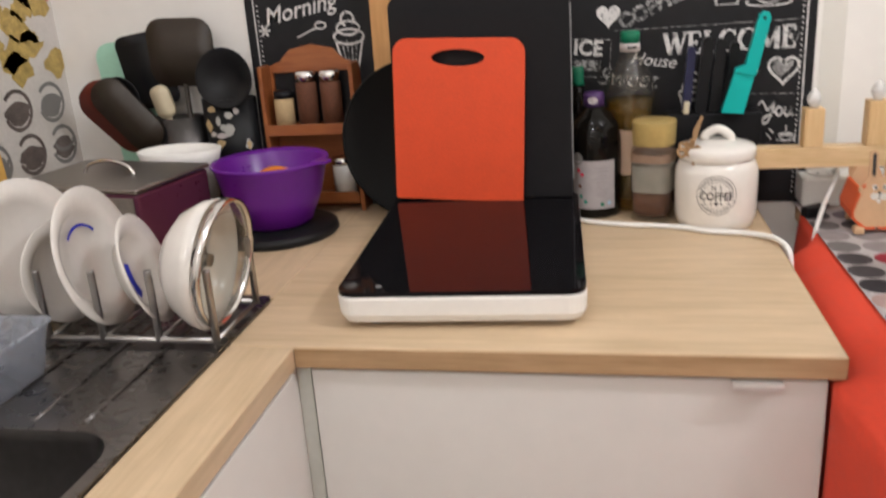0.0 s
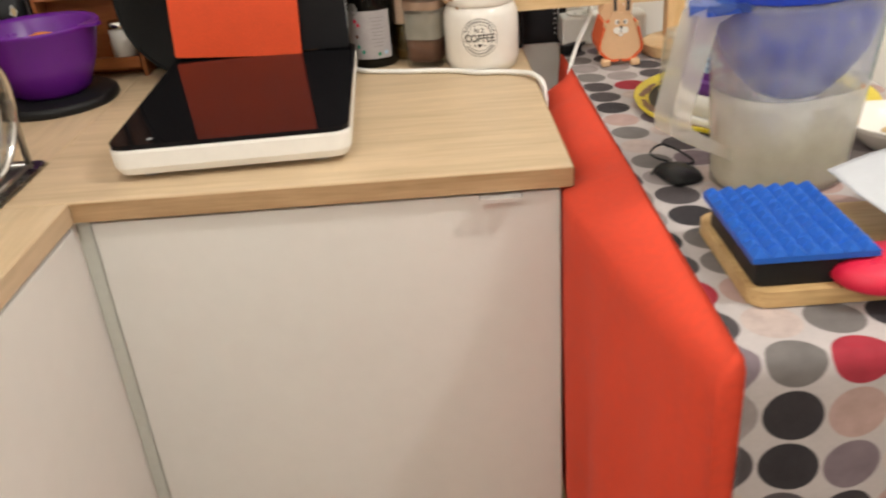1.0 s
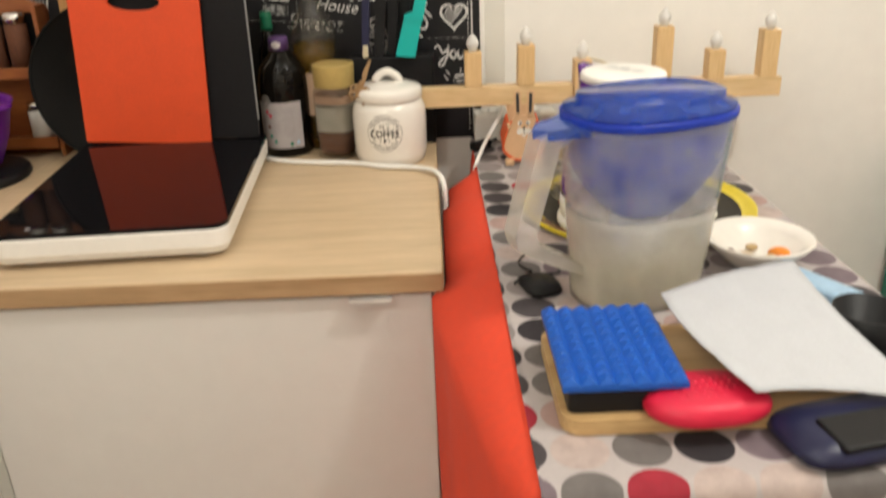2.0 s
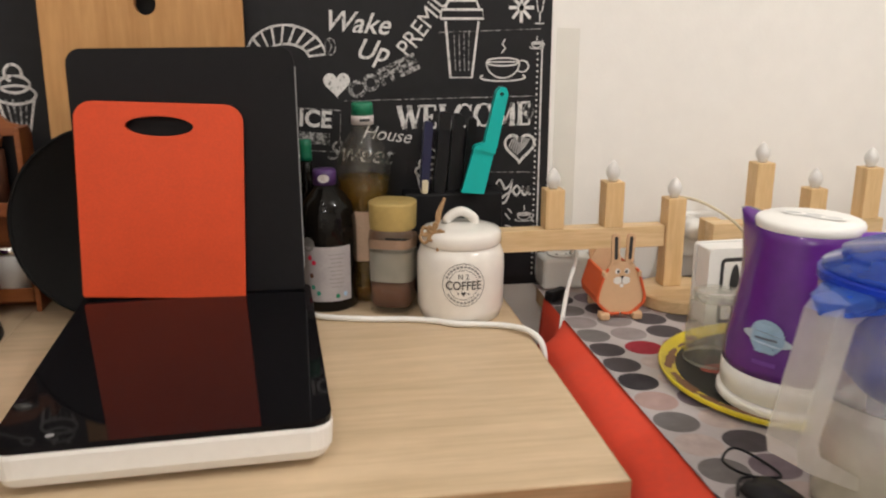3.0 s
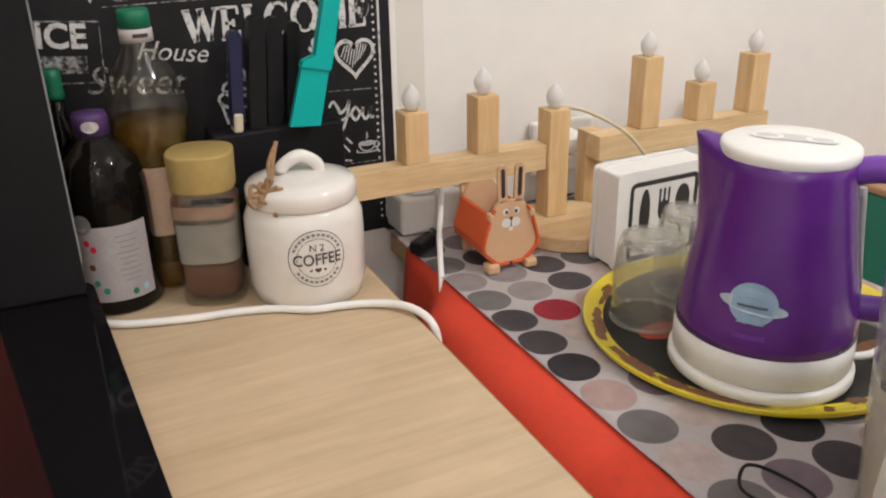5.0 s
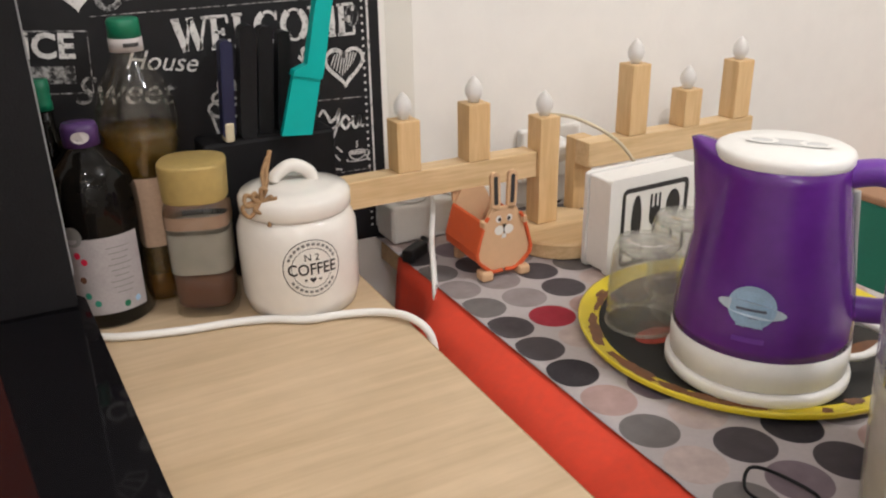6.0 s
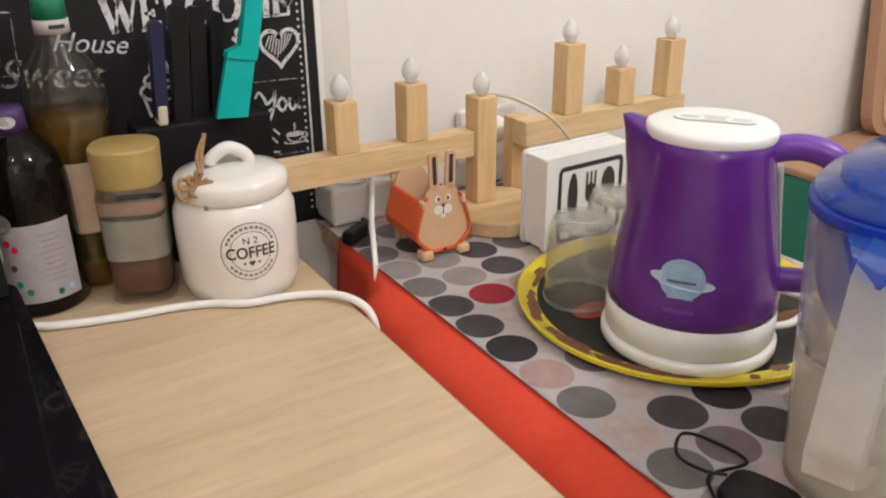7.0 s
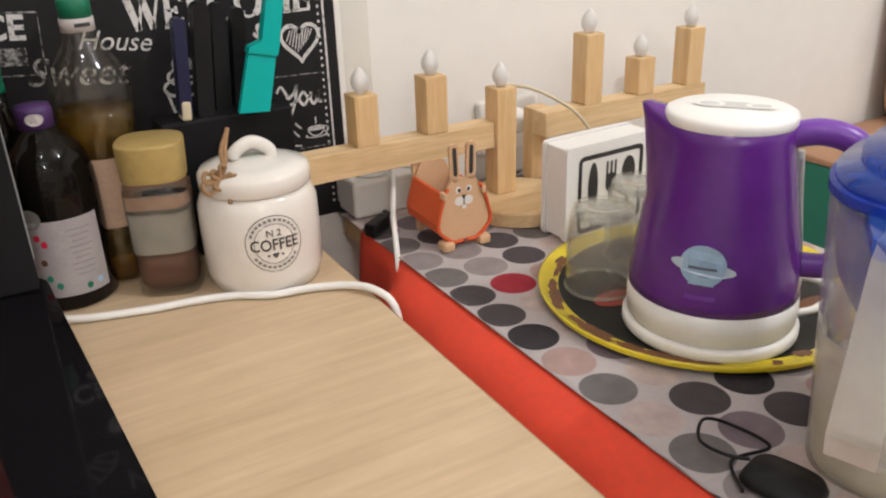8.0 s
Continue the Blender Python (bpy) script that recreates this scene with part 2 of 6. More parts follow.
LOGOINK = material("slate_print", (0.12, 0.13, 0.18), 0.5)
TRAYB = material("tray_black", (0.014, 0.014, 0.013), 0.4, var=0.3, scale=20, spec=0.25)
TRAYY = material("tray_yellow", (0.72, 0.57, 0.02), 0.3, var=0.06, scale=50, coat=0.3)
TRAYBR = material("tray_brown_mark", (0.16, 0.06, 0.02), 0.35, var=0.4, scale=120)
TRAYRED = material("tray_red_print", (0.35, 0.05, 0.03), 0.35, var=0.4, scale=80)
JUG = clear("frosted_jug", (0.97, 0.96, 0.94), 0.33, (0.93, 0.91, 0.86), 0.12, 0.08)
JUGBLUE = material("blue_filter_funnel", (0.008, 0.040, 0.42), 0.35, var=0.2, scale=45, bump=0.4, bump_scale=220)
JUGLID = clear("blue_clear_lid", (0.42, 0.56, 0.92), 0.42, (0.06, 0.17, 0.68), 0.06)
JUGWATER = clear("cloudy_water", (0.88, 0.84, 0.70), 0.70, (0.88, 0.82, 0.64), 0.05, 0.08)
JUGCART = material("white_cartridge", (0.75, 0.74, 0.72), 0.5)
BLUESIL = material("blue_silicone", (0.010, 0.098, 0.47), 0.45, var=0.08)
REDSIL = material("red_silicone", (0.62, 0.012, 0.05), 0.45, var=0.06)
PAPER = material("white_paper", (0.50, 0.508, 0.535), 0.8, var=0.05, scale=40, bump=0.5, bump_scale=90)
BOARDW = wood("pale_chopping_wood", (0.62, 0.42, 0.20), (0.42, 0.25, 0.10), 0, 40, 10, 0.5)
BEECH = wood("brown_board_wood", (0.56, 0.30, 0.11), (0.42, 0.20, 0.06), 2, 22, 10, 0.45)
RACKW = wood("spice_rack_wood", (0.36, 0.12, 0.035), (0.24, 0.07, 0.02), 0, 40, 10, 0.4, 0.2)
BOWLPUR = material("violet_bowl", (0.13, 0.012, 0.26), 0.3, var=0.06, sub=0.25)
ORANGEF = material("orange_peel", (0.80, 0.24, 0.015), 0.4, var=0.08, bump=0.5, bump_scale=500)
SPICE1 = material("spice_brown", (0.13, 0.05, 0.025), 0.8, var=0.4, scale=300)
SPICE2 = material("spice_cream", (0.52, 0.38, 0.20), 0.8, var=0.2, scale=300)
GREENBOX = material("green_card", (0.02, 0.22, 0.15), 0.5)
KRAFT = material("brown_card", (0.42, 0.24, 0.14), 0.7)
MINT = material("mint_plastic", (0.42, 0.72, 0.56), 0.5)
REDBROWN = material("red_brown_plastic", (0.13, 0.022, 0.013), 0.4)
PLATE = material("white_plate", (0.72, 0.68, 0.63), 0.22, var=0.03, coat=0.2)
BLUEPRINT = material("blue_stripe", (0.02, 0.03, 0.40), 0.3)
CLOUDY = clear("cloudy_container", (0.88, 0.90, 0.94), 0.32, (0.66, 0.70, 0.78), 0.15)
PLUM = material("plum_metal", (0.12, 0.03, 0.06), 0.3, 0.4)
YELLOWW = wood("yellow_wood", (0.58, 0.34, 0.08), (0.44, 0.24, 0.05), 2, 30, 8, 0.5)
SHEET = material("glossy_print_sheet", (0.66, 0.62, 0.58), 0.3, var=0.08, scale=14)
SHEETRED = material("print_red", (0.50, 0.16, 0.13), 0.4, var=0.5, scale=60)
SHEETYEL = material("print_yellow", (0.48, 0.34, 0.10), 0.4, var=0.5, scale=60)
SHEETDK = material("print_grey", (0.14, 0.11, 0.10), 0.4, var=0.5, scale=40)
DOTS = {k: cloth_print("cloth_dot_" + k, c) for k, c in {
    "black": (0.020, 0.016, 0.020), "dark": (0.055, 0.045, 0.049), "grey": (0.14, 0.125, 0.12), "mid": (0.25, 0.215, 0.21),
    "mauve": (0.165, 0.125, 0.142), "pink": (0.37, 0.25, 0.225), "beige": (0.44, 0.355, 0.325), "red": (0.30, 0.014, 0.03)}.items()}


# ---- builders ----
def mesh_of(name, bm, mat, smooth=False):
    bmesh.ops.recalc_face_normals(bm, faces=bm.faces)
    me = bpy.data.meshes.new(name)
    bm.to_mesh(me)
    bm.free()
    for p in me.polygons:
        p.use_smooth = smooth
    me.materials.append(mat)
    return me


def part(name, bm, mat, parent, label="", smooth=False, m=None):
    ob = new(name, mesh_of(name, bm, mat, smooth))
    if parent is not None:
        ob.parent = parent
    if m is not None:
        ob.matrix_basis = m
    if label:
        ob["label"] = label
    return ob


def thing(name, label, category, m, group=""):
    ob = new(name)
    ob.empty_display_size = 0.02
    ob.matrix_basis = m
    return tagged(ob, label, category, group)


def sized(sx, sy=None, sz=None):
    """Scale about a thing's own base."""
    return Matrix.Diagonal((sx, sx if sy is None else sy, sx if sz is None else sz, 1))


def setting(name, bm, mat, label, category):
    return tagged(part(name, bm, mat, None), label, category, "", "structure")


def box(x0, y0, z0, x1, y1, z1, bevel=0.0, seg=2, bm=None):
    out = bmesh.new()
    bmesh.ops.create_cube(out, size=1, matrix=Matrix.Translation(((x0 + x1) / 2, (y0 + y1) / 2, (z0 + z1) / 2)) @ Matrix.Diagonal((x1 - x0, y1 - y0, z1 - z0, 1)))
    if bevel:
        bmesh.ops.bevel(out, geom=out.edges[:], offset=bevel, segments=seg, profile=0.5, affect="EDGES")
    return join(bm, out)


def join(bm, other):
    if bm is None:
        return other
    me = bpy.data.meshes.new("tmp")
    other.to_mesh(me)
    other.free()
    bm.from_mesh(me)
    bpy.data.meshes.remove(me)
    return bm


def turned(bm, m):
    bmesh.ops.transform(bm, matrix=m, verts=bm.verts)
    return bm


def lathe(profile, seg=40, sx=1.0, sy=1.0, square=0.0):
    """A turned solid about z from (radius, height) pairs; square > 0 draws the section towards a rounded square."""
    bm = bmesh.new()
    rings = []
    for r, z in profile:
        if r <= 1e-6:
            rings.append([bm.verts.new((0, 0, z))])
            continue
        ring = []
        for i in range(seg):
            a = 2 * math.pi * i / seg
            k = 1.0
            if square:
                k = (abs(math.cos(a)) ** (2 + square) + abs(math.sin(a)) ** (2 + square)) ** (-1 / (2 + square))
            ring.append(bm.verts.new((r * k * math.cos(a) * sx, r * k * math.sin(a) * sy, z)))
        rings.append(ring)
    for a, b in zip(rings, rings[1:]):
        for i in range(seg):
            j = (i + 1) % seg
            if len(a) == 1 and len(b) > 1:
                bm.faces.new((a[0], b[i], b[j]))
            elif len(b) == 1 and len(a) > 1:
                bm.faces.new((a[i], a[j], b[0]))
            elif len(a) > 1:
                bm.faces.new((a[i], a[j], b[j], b[i]))
    return bm


def rrect(w, h, r, seg=6, low=None):
    """Outline of a rounded rectangle about the origin."""
    pts = []
    q = r if low is None else low
    for cx, cy, a0, r in ((w / 2 - r, h / 2 - r, 0, r), (-w / 2 + r, h / 2 - r, 90, r), (-w / 2 + q, -h / 2 + q, 180, q), (w / 2 - q, -h / 2 + q, 270, q)):
        for i in range(seg + 1):
            a = radians(a0 + 90 * i / seg)
            pts.append((cx + r * math.cos(a), cy + r * math.sin(a)))
    return pts


def oval(w, h, seg=28):
    return [(w / 2 * math.cos(2 * math.pi * i / seg), h / 2 * math.sin(2 * math.pi * i / seg)) for i in range(seg)]


def slab(outline, d0, d1, holes=(), edge=0.0):
    """A plate in the xz plane from y = d0 to y = d1, with holes bridged through."""
    bm = bmesh.new()

    def loop(pts, y):
        vs = [bm.verts.new((x, y, z)) for x, z in pts]
        return vs, [bm.edges.new((vs[i], vs[(i + 1) % len(vs)])) for i in range(len(vs))]

    sides = []
    for y in (d0, d1):
        loops = [loop(p, y) for p in (outline, *holes)]
        bmesh.ops.triangle_fill(bm, use_beauty=True, use_dissolve=False, edges=[e for l in loops for e in l[1]])
        sides.append(loops)
    for (a, _), (b, _) in zip(*sides):
        for i in range(len(a)):
            j = (i + 1) % len(a)
            bm.faces.new((a[i], a[j], b[j], b[i]))
    return bm


def flat_up(bm):
    """Lays a slab of the xz plane down on its back: z turns to y, its depth to height."""
    return turned(bm, Matrix(((1, 0, 0, 0), (0, 0, 1, 0), (0, 1, 0, 0), (0, 0, 0, 1))))


def smooth_path(pts, n=8):
    """Points of a smooth line through pts."""
    pts = [Vector(p) for p in pts]
    out = []
    for i in range(len(pts) - 1):
        p0, p1, p2, p3 = pts[max(i - 1, 0)], pts[i], pts[i + 1], pts[min(i + 2, len(pts) - 1)]
        for k in range(n):
            t = k / n
            out.append(0.5 * ((2 * p1) + (p2 - p0) * t + (2 * p0 - 5 * p1 + 4 * p2 - p3) * t * t + (3 * p1 - p0 - 3 * p2 + p3) * t ** 3))
    return out + [pts[-1]]


def tube(pts, r, seg=8, n=8, sy=1.0, straight=False):
    """A round bar along a smooth line."""
    path = [Vector(p) for p in pts] if straight else smooth_path(pts, n)
    bm = bmesh.new()
    prev, up = None, Vector((0, 0, 1))
    for i, p in enumerate(path):
        d = (path[min(i + 1, len(path) - 1)] - path[max(i - 1, 0)]).normalized()
        side = d.cross(up)
        if side.length < 0.1:
            side = d.cross(Vector((1, 0, 0)))
        side.normalize()
        top = side.cross(d)
        ring = [bm.verts.new(p + (side * math.cos(a) + top * math.sin(a) * sy) * r) for a in [2 * math.pi * k / seg for k in range(seg)]]
        if prev:
            for k in range(seg):
                bm.faces.new((prev[k], prev[(k + 1) % seg], ring[(k + 1) % seg], ring[k]))
        else:
            bm.faces.new(ring)
        prev = ring
    bm.faces.new(prev)
    return bm


def ribbon(lines, w, y=0.0):
    """Flat strokes of width w in the xz plane, facing -y."""
    bm = bmesh.new()
    for line in lines:
        pts = [Vector((p[0], 0, p[1])) for p in line]
        prev = None
        for i, p in enumerate(pts):
            d = (pts[min(i + 1, len(pts) - 1)] - pts[max(i - 1, 0)])
            d = d.normalized() if d.length > 1e-9 else Vector((1, 0, 0))
            s = Vector((-d.z, 0, d.x)) * w / 2 * (1 + 0.3 * noise.noise(p * 90))
            cur = [bm.verts.new((p.x + s.x, y, p.z + s.z)), bm.verts.new((p.x - s.x, y, p.z - s.z))]
            if prev:
                bm.faces.new((prev[0], prev[1], cur[1], cur[0]))
            prev = cur
    return bm


def arc(cx, cz, rx, rz, a0, a1, n=16):
    return [(cx + rx * math.cos(radians(a0 + (a1 - a0) * i / n)), cz + rz * math.sin(radians(a0 + (a1 - a0) * i / n))) for i in range(n + 1)]


def lettering(text, height, m, depth=0.0003, bold=0.0, width=1.0, slant=0.0):
    """Letters in the xz plane about the origin, then placed by m."""
    cu = bpy.data.curves.new("tmp", "FONT")
    cu.body, cu.size, cu.align_x, cu.align_y, cu.extrude, cu.offset, cu.resolution_u = text, height * 1.4, "CENTER", "CENTER", depth, bold, 3
    cu.shear = slant
    ob = bpy.data.objects.new("tmp", cu)
    scene.collection.objects.link(ob)
    dg = bpy.context.evaluated_depsgraph_get()
    me = bpy.data.meshes.new_from_object(ob.evaluated_get(dg))
    bm = bmesh.new()
    bm.from_mesh(me)
    bpy.data.objects.remove(ob)
    bpy.data.meshes.remove(me)
    bpy.data.curves.remove(cu)
    return turned(bm, m @ pose(0, 0, 0, 90) @ Matrix.Diagonal((width, 1, 1, 1)))


def wrapped(bm, r, lift=0.0006):
    """Rolls what lies in the xz plane onto an upright cylinder of radius r, facing -y."""
    for v in bm.verts:
        a = v.co.x / r
        rr = r + lift - v.co.y
        v.co = Vector((rr * math.sin(a), -rr * math.cos(a), v.co.z))
    return bm


def patch(w, h, n=12, m=1):
    """A thin rectangle in the xz plane, cut into columns."""
    bm = bmesh.new()
    g = [[bm.verts.new((-w / 2 + w * i / n, 0, -h / 2 + h * j / m)) for j in range(m + 1)] for i in range(n + 1)]
    for i in range(n):
        for j in range(m):
            bm.faces.new((g[i][j], g[i + 1][j], g[i + 1][j + 1], g[i][j + 1]))
    return bm


def disc(pts, y=0.0):
    bm = bmesh.new()
    bm.faces.new([bm.verts.new((x, y, z)) for x, z in pts])
    return bm


# ---- room ----
WY, LX, RX, FY, TOP = 0.628, -0.66, 2.6, -2.6, 2.55
setting("wall_north", box(LX - 0.1, WY, 0, RX + 0.1, WY + 0.1, TOP), WALL, "plain cream painted kitchen wall", "wall")
setting("wall_west", box(LX - 0.1, FY, 0, LX, WY, TOP), WALL, "plain cream painted side wall", "wall")
setting("wall_east", box(RX, FY, 0, RX + 0.1, WY, TOP), WALL, "plain cream painted side wall", "wall")
setting("wall_south", box(LX - 0.1, FY - 0.1, 0, RX + 0.1, FY, TOP), WALL, "plain cream painted wall", "wall")
setting("floor", box(LX - 0.1, FY - 0.1, -0.1, RX + 0.1, WY + 0.1, 0), FLOOR, "brown laminate kitchen floor", "floor")
setting("ceiling", box(LX - 0.1, FY - 0.1, TOP, RX + 0.1, WY + 0.1, TOP + 0.1), CEIL, "plain white painted ceiling", "ceiling")

# ---- worktop and base cabinets ----
ZT = 0.9
wt = thing("worktop", "light oak laminate corner worktop with worn edges", "worktop", pose(0, 0, 0.872))
part("back_run", turned(box(-0.083, 0.0, 0.872, 0.612, WY - 0.004, ZT, 0.002, 2), Matrix.Translation((0, 0, -0.872))), OAK_X, wt)
part("front_edge", box(0.001, -0.0016, 0.002, 0.611, 0.0, 0.0262), EDGE, wt, "darker oak edge band")
part("side_edge", box(0.612, 0.001, 0.002, 0.6136, WY - 0.005, 0.0262), EDGE, wt, "darker oak edge band")
part("side_strip", box(-0.083, -1.7, 0, 0.0, -0.0004, 0.028, 0.002), OAK_Y, wt)
part("corner_piece", box(LX + 0.002, 0.152, 0, -0.0834, WY - 0.004, 0.028, 0.002), OAK_Y, wt)
part("wall_strip", box(LX + 0.002, -1.7, 0, -0.56, 0.1516, 0.028, 0.002), OAK_Y, wt)

cab = thing("base_cabinet", "white lacquered base cabinet with a small edge pull", "cabinet", pose(0.3, 0.3, 0))
T0 = Matrix.Translation((-0.3, -0.3, 0))
part("body", turned(box(0.004, 0.03, 0.09, 0.597, 0.62, 0.871), T0), FRONT, cab)
part("plinth", turned(box(0.004, 0.06, 0, 0.597, 0.6, 0.0895), T0), FRONT, cab)
part("filler", turned(box(-0.0055, 0.012, 0.09, 0.0125, 0.0295, 0.870), T0), FILLER, cab, "grey-green filler strip")
part("corner_post", turned(box(-0.021, -0.0035, 0.09, -0.0058, 0.0295, 0.870), T0), FRONT, cab)
cdoor = part("door", turned(box(0.0145, 0.009, 0.095, 0.598, 0.0293, 0.866, 0.0015), T0), FRONT, cab)
pull = box(0.497, -0.010, 0.8665, 0.549, 0.028, 0.8685)
box(0.497, -0.0125, 0.8640, 0.549, -0.010, 0.8690, bm=pull)
part("handle", turned(pull, T0), PULL, cdoor, "brushed steel edge pull")

scab = thing("sink_cabinet", "white lacquered sink cabinet under the worktop", "cabinet", pose(-0.3, -0.8, 0))
T1 = Matrix.Translation((0.3, 0.8, 0))
part("plinth", turned(box(-0.6, -1.69, 0, -0.08, -0.01, 0.0895), T1), FRONT, scab)
part("side_panel", turned(box(-0.62, -1.69, 0.09, -0.045, -1.672, 0.871), T1), FRONT, scab)
for y0, y1 in ((-0.62, -0.004), (-1.24, -0.624), (-1.69, -1.244)):
    part("door", turned(box(-0.021, y0, 0.095, -0.002, y1, 0.866, 0.0015), T1), FRONT, scab)
part("rail", turned(box(-0.045, -1.67, 0.09, -0.0215, -0.006, 0.868), T1), FRONT, scab)

# ---- sink with drainer ----
sink = thing("sink", "brushed steel sink with a ribbed drainer", "sink", pose(-0.32, -0.3, ZT))
S0 = Matrix.Translation((0.32, 0.3, -ZT))
sx0, sx1, sy0, sy1 = -0.558, -0.084, -1.1, 0.151
bx0, bx1, by0, by1 = -0.50, -0.098, -0.64, -0.206
rim = slab(rrect(sx1 - sx0, sy1 - sy0, 0.012), 0.0, 0.004,
           [[(x + (bx0 + bx1) / 2 - (sx0 + sx1) / 2, z + (by0 + by1) / 2 - (sy0 + sy1) / 2) for x, z in rrect(bx1 - bx0, by1 - by0, 0.05)]])
flat_up(rim)
part("rim_plate", turned(rim, S0 @ Matrix.Translation(((sx0 + sx1) / 2, (sy0 + sy1) / 2, ZT))), STEEL, sink)
basin = bmesh.new()
levels = []
for grow, z in ((0.0, 0.0035), (-0.004, -0.01), (-0.012, -0.13), (-0.05, -0.15)):
    levels.append([basin.verts.new((x, y, z)) for x, y in rrect(bx1 - bx0 + 2 * grow, by1 - by0 + 2 * grow, 0.05 + grow * 0.3)])
for a, b in zip(levels, levels[1:]):
    for i in range(len(a)):
        basin.faces.new((a[i], a[(i + 1) % len(a)], b[(i + 1) % len(a)], b[i]))
basin.faces.new(levels[-1])
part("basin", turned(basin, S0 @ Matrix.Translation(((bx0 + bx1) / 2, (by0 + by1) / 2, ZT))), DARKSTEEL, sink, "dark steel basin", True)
for k in range(7):
    x = -0.50 + k * 0.058
    part("drainer_rib", turned(tube([(x, -0.19, ZT + 0.004), (x, -0.05, ZT + 0.0048), (x, 0.12, ZT + 0.004)], 0.0035, 6, 4, 0.6), S0), STEEL, sink, "", True)

# ---- cooker plate and boards ----
hob = thing("induction_hob", "portable induction hob with black glass and white base, on the worktop", "hob", pose(0.181, 0.272, ZT, 0, 0, 2.9))
HW, HD = 0.303, 0.44
hb = bmesh.new()
rings = [[hb.verts.new((x, y, z)) for x, y in rrect(HW - 2 * s, HD - 2 * s, 0.022 - s * 0.5)] for s, z in ((0.012, 0.008), (0.006, 0.010), (0.001, 0.020), (0.0, 0.040), (0.001, 0.044))]
for a, b in zip(rings, rings[1:]):
    for i in range(len(a)):
        hb.faces.new((a[i], a[(i + 1) % len(a)], b[(i + 1) % len(a)], b[i]))
hb.faces.new(rings[0])
hb.faces.new(rings[-1])
part("base", hb, WHITEPL, hob, "white plastic base")
part("glass_plate", flat_up(slab(rrect(HW - 0.002, HD - 0.002, 0.022), 0.0442, 0.0505)), GLASSTOP, hob, "glossy black glass")
for x in (-0.11, 0.11):
    for y in (-0.18, 0.18):
        part("foot", turned(lathe([(0, 0), (0.014, 0), (0.014, 0.0085), (0, 0.0085)], 16), Matrix.Translation((x, y, 0))), GREYPL, hob)
part("touch_mark", turned(flat_up(disc(oval(0.008, 0.008, 14))), Matrix.Translation((-0.1, -0.200, 0.0508))), GREYPL, hob)


def board(name, w, h, t, r, mat, label, m, hole=None, pegs=()):
    ob = thing(name, label, "cutting board", m)
    holes = [[(x + hole[0], z + hole[1]) for x, z in oval(hole[2], hole[3])]] if hole else []
    part("panel", turned(slab(rrect(w, h, r, 6, 0.004), -t / 2, t / 2, holes), Matrix.Translation((0, 0, h / 2))), mat, ob)
    return ob


board("cutting_board", 0.212, 0.258, 0.006, 0.024, ORANGE, "orange plastic cutting board with an oval hole, leaning upright",
      pose(0.129, 0.456, ZT + 0.0515, -3.0, 2.2, -3), (0.0, 0.099, 0.086, 0.026))
bb = board("cutting_board", 0.286, 0.326, 0.009, 0.02, BLACKBD, "large black plastic cutting board leaning behind the hob", pose(0.171, 0.470, ZT + 0.0515, -3.0, -0.4, -2))
part("edge_strip", box(0.1432, -0.0035, 0.03, 0.1445, 0.0035, 0.30), GREYPL, bb, "worn grey edge")
board("cutting_board", 0.272, 0.52, 0.018, 0.03, BEECH, "brown wooden cutting board with a round hole, against the wall", pose(0.106, 0.585, ZT + 0.001, -2.0), (0.005, 0.172, 0.03, 0.03))

pan = thing("frying_pan", "black frying pan standing on its rim behind the boards", "pan", pose(0.055, 0.558, ZT + 0.136, 87))
part("rim", lathe([(0.1335, 0.0302), (0.1375, 0.0302), (0.1380, 0.0330), (0.1340, 0.0330), (0.1335, 0.0302)], 48), PANBLACK, pan, "worn rim", True)
part("bowl", lathe([(0, 0.0), (0.10, 0.0), (0.134, 0.030), (0.136, 0.030), (0.104, -0.003), (0, -0.003)], 48), PANBLACK, pan, "", True)

# ---- chalkboard poster ----
PX0, PX1, PZ0, PZ1 = -0.272, 0.701, 0.892, 1.45
poster = thing("chalkboard_poster", "black chalkboard-style poster with white coffee lettering, on the wall", "poster", pose(0.2, WY - 0.0015, 1.0))
Q = Matrix.Translation((-0.178, 0.0, -1.018)) @ Matrix.Diagonal((0.97, 1, 1, 1))
part("sheet", turned(box(PX0, -0.001, PZ0, PX1, 0.001, PZ1), Matrix.Translation((-0.2, 0.0, -1.0))), CHALKBD, poster)


def stroke(name, lines, w=0.003, mat=CHALK):
    part(name, turned(ribbon(lines, w, -0.0016), Q), mat, poster)


def word(text, x, z, h, rot=0.0, mat=CHALK, width=1.0, bold=0.0, slant=0.0):
    part("lettering", turned(lettering(text, h, Matrix.Translation((x, -0.0016, z)) @ pose(0, 0, 0, 0, -rot, 0), 0.0002, bold, width, slant), Q), mat, poster)


def heart_line(cx, cz, s, n=30):
    out = []
    for i in range(n + 1):
        t = 2 * math.pi * i / n
        out.append((cx + s * 16 * math.sin(t) ** 3 / 17, cz + s * (13 * math.cos(t) - 5 * math.cos(2 * t) - 2 * math.cos(3 * t) - math.cos(4 * t)) / 17))
    return out


